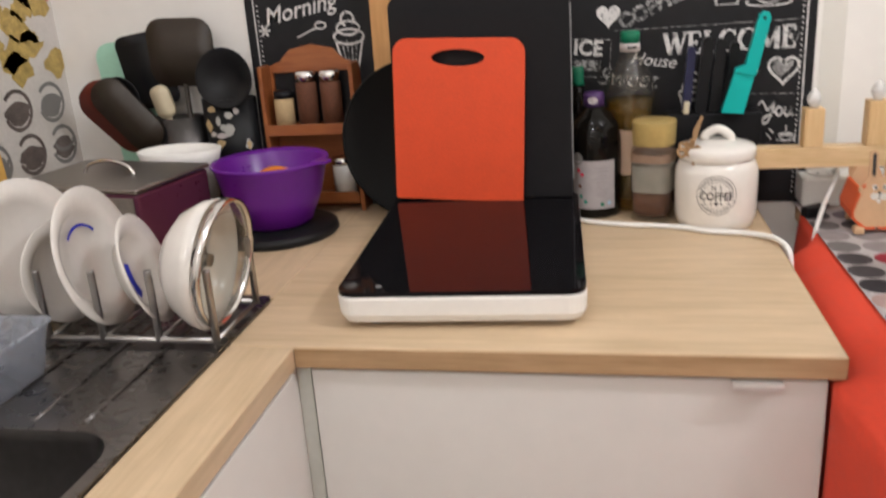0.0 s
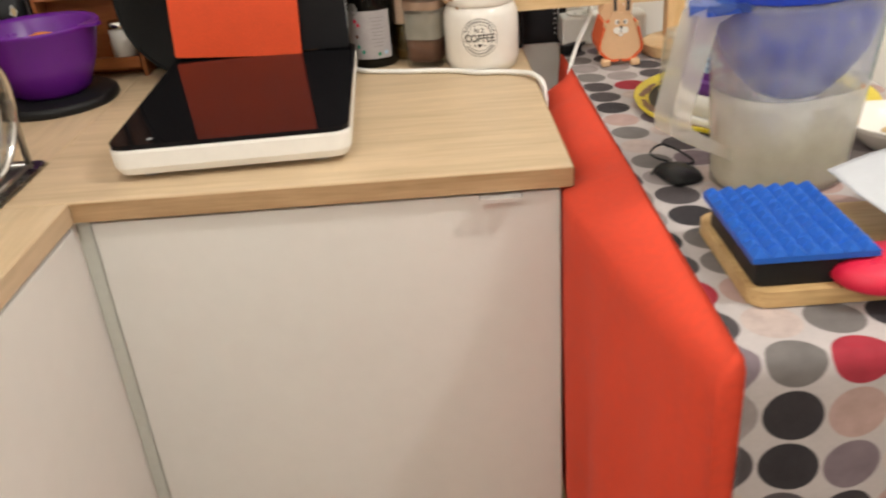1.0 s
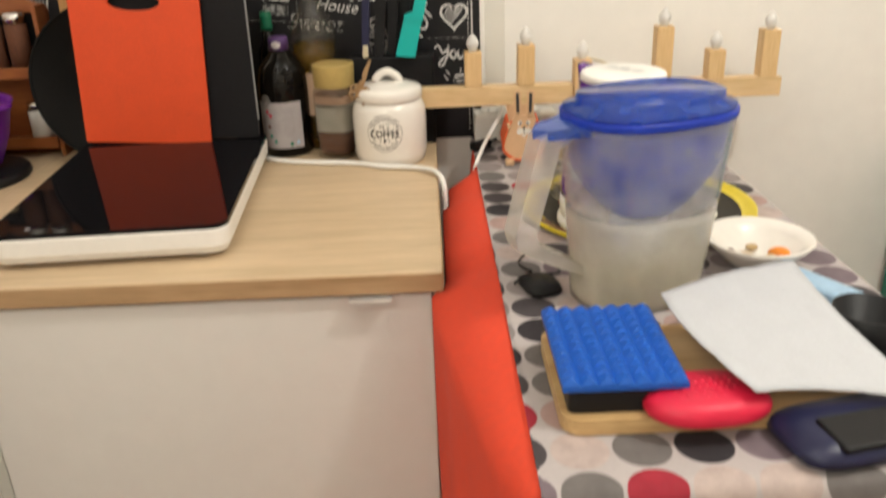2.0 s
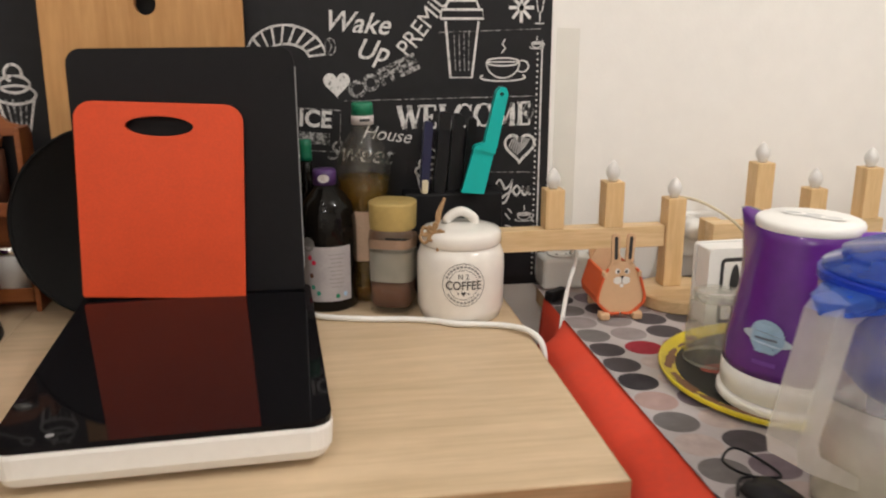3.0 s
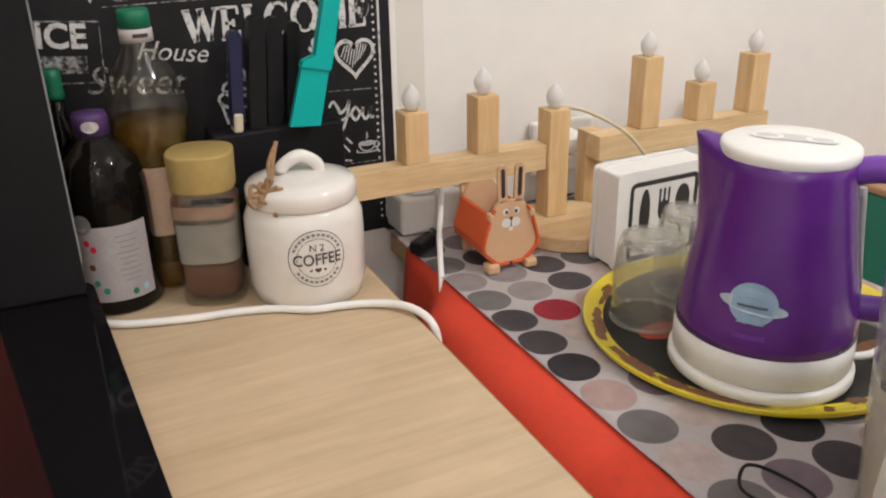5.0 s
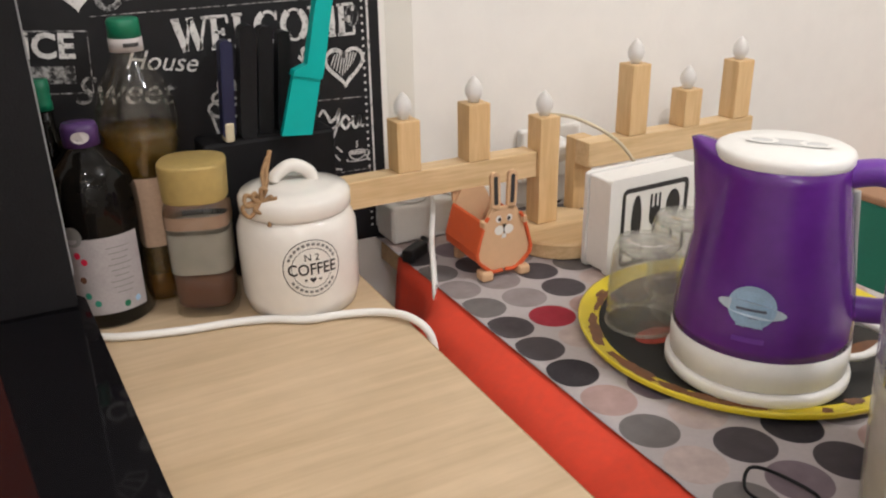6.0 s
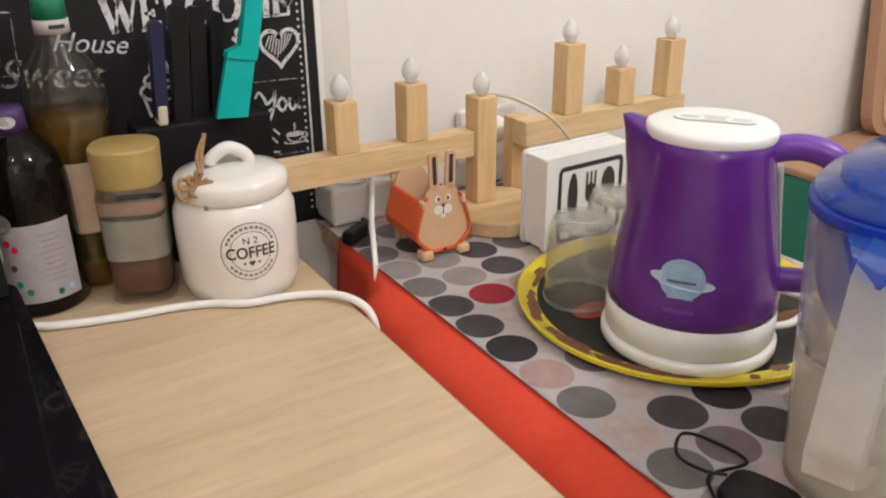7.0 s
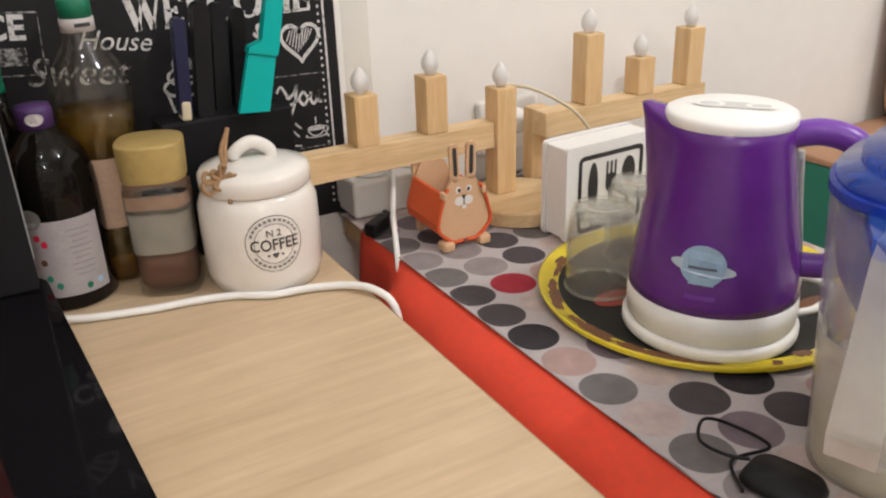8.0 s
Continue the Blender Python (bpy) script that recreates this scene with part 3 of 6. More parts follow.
def cup(cx, cz, s):
    stroke("cup_drawing", [arc(cx, cz, s, s * 0.9, 180, 360), [(cx - s, cz), (cx + s, cz)], arc(cx, cz, s, s * 0.22, 0, 360),
                           arc(cx + s * 1.15, cz - s * 0.25, s * 0.38, s * 0.32, -140, 140), arc(cx, cz - s * 0.85, s * 1.35, s * 0.22, 150, 390),
                           [(cx - 0.1 * s, cz + 0.5 * s), (cx + 0.12 * s, cz + 0.75 * s), (cx - 0.05 * s, cz + s), (cx + 0.1 * s, cz + 1.25 * s)]], max(0.0018, s * 0.09))


part("heart_drawing", turned(disc(heart_line(0.360, 1.238, 0.022), -0.0016), Q), CHALK, poster)
stroke("heart_drawing", [heart_line(0.652, 1.137, 0.026)], 0.0046)
for k in range(9):
    stroke("heart_shading", [[(0.640 + 0.0035 * k, 1.153 - 0.0008 * abs(k - 4)), (0.634 + 0.0035 * k, 1.124 + 0.0032 * abs(k - 4))]], 0.0015, CHALK)
SERIF = {  # thick strokes, then thin ones, in a unit square
    "W": ([[(0, 1), (0.26, 0)], [(0.48, 1), (0.72, 0)]], [[(0.26, 0), (0.48, 1)], [(0.72, 0), (0.98, 1)], [(-0.12, 1), (0.14, 1)], [(0.36, 1), (0.6, 1)], [(0.86, 1), (1.1, 1)]]),
    "E": ([[(0.16, 0), (0.16, 1)]], [[(0, 0), (0.62, 0), (0.62, 0.25)], [(0, 1), (0.60, 1), (0.60, 0.76)], [(0.16, 0.5), (0.44, 0.5)], [(0.44, 0.38), (0.44, 0.62)]]),
    "L": ([[(0.16, 0), (0.16, 1)]], [[(0, 1), (0.34, 1)], [(0, 0), (0.62, 0), (0.62, 0.28)]]),
    "C": ([arc(0.46, 0.5, 0.40, 0.50, 115, 245)], [arc(0.46, 0.5, 0.34, 0.50, 40, 115), arc(0.46, 0.5, 0.34, 0.50, 245, 320), [(0.74, 0.70), (0.74, 1.0)]]),
    "O": ([arc(0.48, 0.5, 0.40, 0.50, 120, 240), arc(0.48, 0.5, 0.40, 0.50, -60, 60)], [arc(0.48, 0.5, 0.36, 0.50, 60, 120), arc(0.48, 0.5, 0.36, 0.50, 240, 300)]),
    "M": ([[(0.16, 1), (0.48, 0.05)], [(0.86, 0), (0.86, 1)]], [[(0.12, 0), (0.12, 1)], [(0.48, 0.05), (0.84, 1)], [(0, 0), (0.26, 0)], [(0.72, 0), (1.0, 0)], [(0, 1), (0.2, 1)]])}
x = 0.456
for ch, adv in zip("WELCOME", (1.12, 0.80, 0.78, 0.92, 1.02, 1.10, 0.7)):
    s = 0.0338
    for strokes, w in zip(SERIF[ch], (0.0074, 0.0032)):
        for line in strokes:
            fine = [(line[i][0] + (line[i + 1][0] - line[i][0]) * k / 5, line[i][1] + (line[i + 1][1] - line[i][1]) * k / 5) for i in range(len(line) - 1) for k in range(5)] + [line[-1]]
            stroke("letter_stroke", [[(x + s * p, 1.168 + s * q + 0.02 * (x + s * p - 0.44)) for p, q in fine]], w)
    x += s * adv * 0.98
word("Wake", 0.392, 1.325, 0.030, -4, bold=0.0004, slant=0.35)
word("Up", 0.415, 1.285, 0.030, -8, bold=0.0004, slant=0.35)
word("PREMIUM", 0.505, 1.335, 0.028, 52, width=0.85)
word("COFFEE", 0.432, 1.246, 0.024, 24, CHALKDIM, bold=0.0015)
word("House", 0.436, 1.160, 0.021, -8, slant=0.3)
word("Sweet", 0.392, 1.132, 0.030, -6, CHALKDIM, slant=0.3)
YOU = ([(-0.031, 0.010), (-0.025, 0.017), (-0.019, 0.008), (-0.016, 0.002), (-0.008, 0.008), (-0.004, 0.017)],
       [(-0.004, 0.017), (-0.008, -0.004), (-0.016, -0.020), (-0.024, -0.018), (-0.017, -0.009), (-0.003, -0.001)],
       [(0.010, -0.001), (0.004, 0.007), (-0.002, -0.001), (0.004, -0.009), (0.010, -0.001), (0.014, 0.004)],
       [(0.014, 0.006), (0.013, -0.003), (0.017, -0.009), (0.022, -0.003), (0.024, 0.006), (0.023, -0.005), (0.028, -0.008)])
stroke("script_word", [[(0.645 + p.x, 1.068 + p.y) for p in smooth_path([(a, b, 0) for a, b in line], 6)] for line in YOU], 0.0034)
word("for", 0.590, 1.128, 0.036, 62, CHALK, slant=0.3)
word("ICE", 0.325, 1.185, 0.025, -5, bold=0.001)
stroke("frame_drawing", [[(0.265, 1.205), (0.365, 1.198), (0.361, 1.135), (0.265, 1.142), (0.265, 1.205)]], 0.0018, CHALKDIM)
part("text_bar", turned(disc([(0.300, 1.150), (0.346, 1.146), (0.347, 1.164), (0.300, 1.168)], -0.0016), Q), CHALKDIM, poster)
word("Morning", -0.198, 1.278, 0.030, 10, bold=0.0004, slant=0.3)
stroke("cup_drawing", [[(0.530, 1.328), (0.538, 1.245), (0.572, 1.245), (0.582, 1.328)], [(0.522, 1.332), (0.590, 1.332), (0.588, 1.345), (0.524, 1.345), (0.522, 1.332)],
                       [(0.53, 1.347), (0.534, 1.358), (0.578, 1.358), (0.583, 1.347)]], 0.0036)
stroke("cup_shading", [[(0.543 + 0.008 * k, 1.315), (0.546 + 0.007 * k, 1.255)] for k in range(4)], 0.0015, CHALKDIM)
cup(0.622, 1.268, 0.027)
cup(0.676, 1.296, 0.008)
cup(0.662, 1.028, 0.011)
stroke("steam_lines", [[(0.630, 1.030), (0.638, 1.020)], [(0.634, 1.038), (0.642, 1.030)], [(0.630, 1.010), (0.640, 1.008)]], 0.0022)
stroke("croissant_outline", [arc(0.285, 1.275, 0.060, 0.048, 10, 170), arc(0.285, 1.272, 0.036, 0.024, 10, 170)], 0.0034)
for a in range(15, 170, 17):
    stroke("croissant_stripe", [[(0.285 + 0.036 * math.cos(radians(a)), 1.272 + 0.024 * math.sin(radians(a))), (0.285 + 0.060 * math.cos(radians(a - 8)), 1.275 + 0.048 * math.sin(radians(a - 8)))]], 0.0034)
for cx, cz in ((0.352, 1.292), (0.665, 1.193)):
    stroke("bean_drawing", [arc(cx, cz, 0.008, 0.012, 0, 360), [(cx - 0.002, cz - 0.010), (cx + 0.002, cz), (cx - 0.002, cz + 0.010)]], 0.0018, CHALKDIM)
stroke("star_drawing", [[(0.650, 1.348), (0.650 + 0.020 * math.cos(radians(45 * k)), 1.348 + 0.022 * math.sin(radians(45 * k)))] for k in range(8)], 0.005)
stroke("goblet_drawing", [[(0.672, 1.372), (0.677, 1.342), (0.683, 1.342), (0.688, 1.372)], [(0.680, 1.342), (0.680, 1.326)], [(0.673, 1.325), (0.687, 1.325)]], 0.002)
for cx, cz, s in ((0.505, 1.100, 1.0), (-0.108, 1.225, 1.2)):
    stroke("sundae_drawing", [[(cx - 0.022 * s, cz), (cx - 0.012 * s, cz - 0.042 * s), (cx + 0.012 * s, cz - 0.042 * s), (cx + 0.022 * s, cz)],
                              arc(cx, cz + 0.002, 0.024 * s, 0.011 * s, 0, 360), arc(cx, cz + 0.014 * s, 0.018 * s, 0.010 * s, 0, 360), arc(cx, cz + 0.027 * s, 0.010 * s, 0.010 * s, -30, 250)], 0.0034 * s)
    stroke("sundae_shading", [[(cx - 0.012 * s + 0.008 * s * k, cz - 0.004), (cx - 0.007 * s + 0.005 * s * k, cz - 0.036 * s)] for k in range(4)], 0.0026, CHALKDIM)
stroke("spoon_drawing", [[(-0.207, 1.230), (-0.167, 1.246)], arc(-0.160, 1.249, 0.010, 0.006, 0, 360)], 0.003)
stroke("star_drawing", [[(-0.269, 1.245), (-0.269 + 0.011 * math.cos(radians(60 * k)), 1.245 + 0.011 * math.sin(radians(60 * k)))] for k in range(6)], 0.004)
for line in ([(0.37, 1.212), (0.678, 1.216)], [(0.60, 1.098), (0.680, 1.096)], [(0.60, 1.005), (0.680, 1.004)], [(0.52, 1.312), (0.683, 1.317)]):
    stroke("rule_line", [line], 0.0012, CHALKDIM)
for line in ([(0.6850, 0.925), (0.6850, 1.30)], [(-0.286, 0.94), (-0.286, 1.45)]):
    stroke("border_line", [line], 0.0026)
dots = bmesh.new()
for k in range(42):
    for x in (0.678, -0.279):
        join(dots, disc([(x + a, 0.928 + k * 0.0088 + b) for a, b in oval(0.0036, 0.0036, 6)], -0.0016))
tagged(part("border_dots", turned(dots, Q), CHALK, poster), kind="stuff")

film = thing("clear_film", "strip of clear plastic film stuck to the wall beside the poster", "plastic film", pose(0.728, WY - 0.0008, 0.97))
part("strip", box(-0.018, -0.0006, 0.0, 0.018, 0.0006, 0.33), WALLFILM, film)

# ---- bottles and jars on the worktop ----
wine = thing("glass_bottle", "dark glass bottle with a purple cap and pale paper label", "bottle", pose(0.347, 0.549, ZT, 0, 0, -6) @ sized(0.99, 0.99, 0.97))
part("body", lathe([(0, 0), (0.041, 0), (0.0450, 0.004), (0.0450, 0.122), (0.0438, 0.140), (0.0390, 0.160), (0.0295, 0.174), (0.0195, 0.183), (0.0165, 0.190), (0, 0.190)], 40), DARKGLASS, wine, "", True)
part("cap", lathe([(0, 0.186), (0.0172, 0.186), (0.0174, 0.206), (0.0155, 0.211), (0, 0.2115)], 28), PURPLECAP, wine, "purple screw cap", True)
part("seal", turned(wrapped(disc(oval(0.017, 0.012)), 0.0176), Matrix.Translation((0, 0, 0.199))), LABEL, wine)
lab = part("label", turned(wrapped(patch(0.082, 0.084), 0.0451), Matrix.Translation((0, 0, 0.060))), BOTTLELABEL, wine, "pale label with red and green print", True)
for k in range(9):
    part("text_bar", turned(wrapped(patch(0.024 - 0.004 * (k % 3), 0.0009, 6), 0.0455), pose(0, 0, 0.090 - k * 0.0062, 0, 0, 22)), INKGREY, lab)
for x, z, c in ((-0.016, 0.078, REDSIL), (-0.022, 0.085, REDSIL), (-0.018, 0.040, GREENBOX), (-0.010, 0.031, GREENBOX), (-0.020, 0.058, SPICE1), (0.030, 0.028, LOGOBLUE), (0.018, 0.026, GREENCAP)):
    part("print_spot", turned(wrapped(disc([(a + x, b) for a, b in oval(0.0065, 0.0075, 14)]), 0.0455), Matrix.Translation((0, 0, z))), c, lab)
part("neck_ring", turned(wrapped(disc([(a - 0.024, b) for a, b in oval(0.020, 0.022, 16)]), 0.0454), Matrix.Translation((0, 0, 0.105))), INKGREY, lab)

gb = thing("glass_bottle", "dark bottle with a green screw neck, behind another bottle", "bottle", pose(0.320, 0.604, ZT) @ sized(0.8, 0.8, 0.93))
part("body", lathe([(0, 0), (0.026, 0), (0.027, 0.15), (0.022, 0.185), (0.012, 0.205), (0.011, 0.23), (0, 0.23)], 32), DARKGLASS, gb, "", True)
part("cap", lathe([(0, 0.225), (0.013, 0.225), (0.013, 0.233), (0.0118, 0.236), (0.013, 0.239), (0.0118, 0.243), (0.013, 0.247), (0.012, 0.258), (0, 0.258)], 28), GREENCAP, gb, "green cap", True)

oilb = thing("oil_bottle", "clear plastic oil bottle, half full of golden oil, green cap", "bottle", pose(0.405, 0.570, ZT, 0, 0, 10) @ sized(0.95, 0.95, 0.938))
oprof = [(0, 0), (0.027, 0), (0.030, 0.006), (0.030, 0.07), (0.027, 0.10), (0.0285, 0.135), (0.029, 0.150), (0.034, 0.165), (0.0405, 0.185), (0.0385, 0.192), (0.0425, 0.204), (0.0410, 0.225), (0.033, 0.249), (0.021, 0.268), (0.015, 0.280), (0.015, 0.286), (0, 0.286)]
part("shell", lathe(oprof, 40), CLEARPET, oilb, "clear ribbed plastic", True)
part("oil", lathe([(0, 0.002), (0.0255, 0.002), (0.0285, 0.008), (0.0285, 0.07), (0.0255, 0.10), (0.027, 0.135), (0.0275, 0.150), (0.0325, 0.165), (0.039, 0.185), (0.037, 0.192), (0.040, 0.200), (0, 0.200)], 40), OIL, oilb, "golden sunflower oil", True)
part("label", turned(wrapped(patch(0.085, 0.080), 0.0308), Matrix.Translation((0, 0, 0.110))), BEIGELAB, oilb, "beige paper label", True)
part("collar", lathe([(0, 0.283), (0.0172, 0.283), (0.0172, 0.297), (0, 0.297)], 28), LABEL, oilb, "white collar", True)
part("text_bar", turned(wrapped(patch(0.016, 0.004, 6), 0.0174), Matrix.Translation((0, 0, 0.2905))), INK, oilb)
part("cap", lathe([(0, 0.2965), (0.0165, 0.2965), (0.0165, 0.314), (0.0145, 0.317), (0, 0.317)], 28), GREENCAP, oilb, "dark green cap", True)

cj = thing("coffee_jar", "square glass jar of instant coffee with a gold lid", "jar", pose(0.442, 0.512, ZT, 0, 0, -20) @ sized(0.98))
SQ = 1.8
part("jar", lathe([(0, 0.0), (0.030, 0), (0.033, 0.004), (0.0337, 0.112), (0.0334, 0.118), (0.0318, 0.123), (0.0300, 0.1255), (0.0300, 0.128), (0, 0.128)], 48, square=SQ), CLEAR, cj, "", True)
part("coffee", lathe([(0, 0.010), (0.027, 0.010), (0.0300, 0.014), (0.0305, 0.044), (0.02, 0.049), (0, 0.047)], 48, square=SQ), INSTANT, cj, "brown coffee granules", True)
part("label", lathe([(0.0322, 0.050), (0.0324, 0.094)], 48, square=SQ), JARGREY, cj, "grey see-through label", True)
part("neck_band", lathe([(0.0336, 0.100), (0.0332, 0.114)], 48, square=SQ), JARPEACH, cj, "peach neck band", True)
part("lid", lathe([(0, 0.1262), (0.0320, 0.1262), (0.0326, 0.1268), (0.0328, 0.128), (0.0341, 0.162), (0.0340, 0.1640), (0.0335, 0.1652), (0.0330, 0.1655), (0.0320, 0.1660), (0, 0.1662)], 48, square=0.7), GOLD, cj, "gold plastic lid", True)

can = thing("coffee_canister", "white ceramic coffee canister with a loop-handled lid and jute bow", "canister", pose(0.535, 0.478, ZT, 0, 0, -6) @ sized(0.955, 0.955, 0.99))
part("body", lathe([(0, 0), (0.056, 0), (0.060, 0.003), (0.0648, 0.02), (0.0655, 0.07), (0.0648, 0.092), (0.060, 0.104), (0.055, 0.109), (0, 0.109)], 56), CERAMIC, can, "", True)
clid = part("lid", lathe([(0, 0.108), (0.058, 0.108), (0.0605, 0.111), (0.0605, 0.124), (0.057, 0.129), (0.040, 0.134), (0.015, 0.137), (0, 0.1375)], 56), CERAMIC, can, "white lid", True)
part("lid_loop", tube([(-0.0205, 0, 0.130), (-0.0185, 0, 0.143), (0, 0, 0.1525), (0.0185, 0, 0.143), (0.0205, 0, 0.130)], 0.0072, 12, 8), CERAMIC, clid, "", True)
RB = 0.0655
badge = []
for rr, w in ((0.0305, 0.0008), (0.0215, 0.0006)):
    badge.append(ribbon([arc(0, 0, rr, rr, 0, 360, 48)], w))
b0 = badge[0]
join(b0, badge[1])
prt = part("badge_rings", turned(wrapped(b0, RB), Matrix.Translation((0, 0, 0.062))), BADGE, can)
part("lettering", turned(wrapped(lettering("COFFEE", 0.0125, Matrix(), 0.0001, 0.0002, 0.86), RB, 0.0009), Matrix.Translation((0, 0, 0.0605))), BADGE, can, "black serif lettering")
part("lettering", turned(wrapped(lettering("N 2", 0.0075, Matrix(), 0.0001), RB, 0.0009), Matrix.Translation((0, 0, 0.0735))), BADGE, can)
for cx, s in ((0, 0.0036), (-0.0075, 0.0017), (0.0075, 0.0017)):
    part("heart_print", turned(wrapped(disc([(x + cx, z) for x, z in heart_line(0, 0, s)]), RB, 0.0009), Matrix.Translation((0, 0, 0.0495))), BADGE, can)
for k in range(30):
    a = 12 * k
    if 20 < a < 160 or 205 < a < 335:
        part("text_bar", turned(wrapped(ribbon([arc(0, 0, 0.0260, 0.0260, a - 4, a + 4, 2)], 0.0028), RB), Matrix.Translation((0, 0, 0.062))), INKGREY, can)
bow = tube([(-0.052, -0.024, 0.118), (-0.042, -0.036, 0.130), (-0.034, -0.033, 0.146), (-0.031, -0.026, 0.158), (-0.025, -0.020, 0.176)], 0.0024, 8, 6)
join(bow, tube([(-0.043, -0.037, 0.130), (-0.037, -0.034, 0.142), (-0.036, -0.028, 0.156), (-0.028, -0.022, 0.170)], 0.0022, 8, 6))
for k in range(8):
    a = k * 0.85
    w = 0.012 + 0.004 * math.sin(k * 2.1)
    join(bow, tube([(-0.042, -0.036, 0.131), (-0.046 + w * math.cos(a), -0.038 - 0.003 * math.sin(a * 2), 0.131 + w * math.sin(a)),
                    (-0.043 + 1.15 * w * math.cos(a + 0.6), -0.040, 0.128 + w * math.sin(a + 0.6)), (-0.041, -0.037, 0.129)], 0.0023, 7, 5))
join(bow, tube([(-0.042, -0.036, 0.129), (-0.035, -0.044, 0.120), (-0.037, -0.047, 0.106)], 0.0022, 7, 5))
tagged(part("jute_bow", bow, TWINE, can, "tied jute twine", True), kind="stuff")

# ---- knife block ----
kb = thing("knife_block", "black knife block holding dark knives, behind the jars", "knife block", pose(0.540, 0.587, ZT))
part("block", box(-0.075, -0.022, 0, 0.075, 0.025, 0.160, 0.004), BLACKBD, kb)


def knife(x, z0, z1, w, mat, lean, tip=None, y=0.0):
    ob = thing("knife", {NAVY: "dark blue knife with a cream end", BLACKPL: "black-handled kitchen knife", TEAL: "teal knife with a sheath"}[mat] + " standing in the block", "knife",
               pose(0.540 + x, 0.587 + y, ZT + z0, 0, lean, 0), "knives in the block")
    h = z1 - z0
    part("handle", turned(slab(rrect(w, h, w * 0.4), -0.008, 0.008), Matrix.Translation((0, 0, h / 2))), mat, ob, "", False)
    if tip:
        part("end_cap", box(-w * 0.42, -0.0095, -0.004, w * 0.42, 0.0095, 0.018, 0.003), tip, ob, "cream end")
    return ob


knife(-0.045, 0.164, 0.268, 0.013, NAVY, 4, CREAM, -0.016)
knife(-0.022, 0.158, 0.281, 0.018, BLACKPL, 5, None, -0.008)
knife(0.000, 0.158, 0.277, 0.016, BLACKPL, 5, None, 0.002)
knife(0.022, 0.158, 0.270, 0.014, BLACKPL, 5, None, 0.006)
tk = thing("teal_knife", "teal plastic knife in its sheath, leaning in the block", "knife", pose(0.565, 0.552, ZT + 0.160, 0, 11.5, 0))
part("sheath", turned(slab([(-0.017, 0), (0.017, 0.004), (0.019, 0.066), (-0.012, 0.066)], -0.004, 0.004), Matrix()), TEAL, tk, "", False)
part("handle", slab([(-0.013, 0.066), (0.020, 0.066), (0.021, 0.078), (0.021, 0.155), (0.016, 0.163), (0.008, 0.163), (0.003, 0.157), (0.001, 0.080), (-0.012, 0.072)], -0.007, 0.007,
                    [[(x + 0.0115, z + 0.153) for x, z in oval(0.006, 0.006, 12)]]), TEAL, tk)

# ---- cables ----
wc = thing("power_cable", "white power cable lying across the worktop and over its edge", "cable", pose(0.5, 0.46, ZT))
W0 = Matrix.Translation((-0.5, -0.46, -ZT))
part("cord", turned(tube([(0.316, 0.492, ZT + 0.005), (0.345, 0.474, ZT + 0.0045), (0.405, 0.457, ZT + 0.0045), (0.450, 0.450, ZT + 0.0045), (0.488, 0.438, ZT + 0.0045), (0.520, 0.418, ZT + 0.005), (0.556, 0.411, ZT + 0.005), (0.592, 0.394, ZT + 0.006), (0.612, 0.366, ZT + 0.007),
                          (0.6225, 0.342, ZT - 0.006), (0.623, 0.332, ZT - 0.05), (0.622, 0.328, ZT - 0.15), (0.6215, 0.326, ZT - 0.40), (0.6215, 0.326, 0.006)], 0.0042, 10, 8), W0), WHITEPL, wc, "", True)

# ---- table with two cloths ----
TX0, TX1, TY0, TY1, TZ = 0.682, 1.088, -0.399, WY - 0.012, 0.893
table = thing("table", "tall table hidden under a red and a dotted cloth", "table", pose(0.9, 0.1, 0))
B0 = Matrix.Translation((-0.9, -0.1, 0))
part("tabletop", turned(box(TX0 + 0.004, TY0 + 0.004, TZ - 0.03, TX1, TY1, TZ - 0.004, 0.002), B0), BOARDW, table)
for x in (TX0 + 0.05, TX1 - 0.05):
    for y in (TY0 + 0.05, TY1 - 0.05):
        part("leg", turned(box(x - 0.025, y - 0.025, 0, x + 0.025, y + 0.025, TZ - 0.031), B0), BOARDW, table)

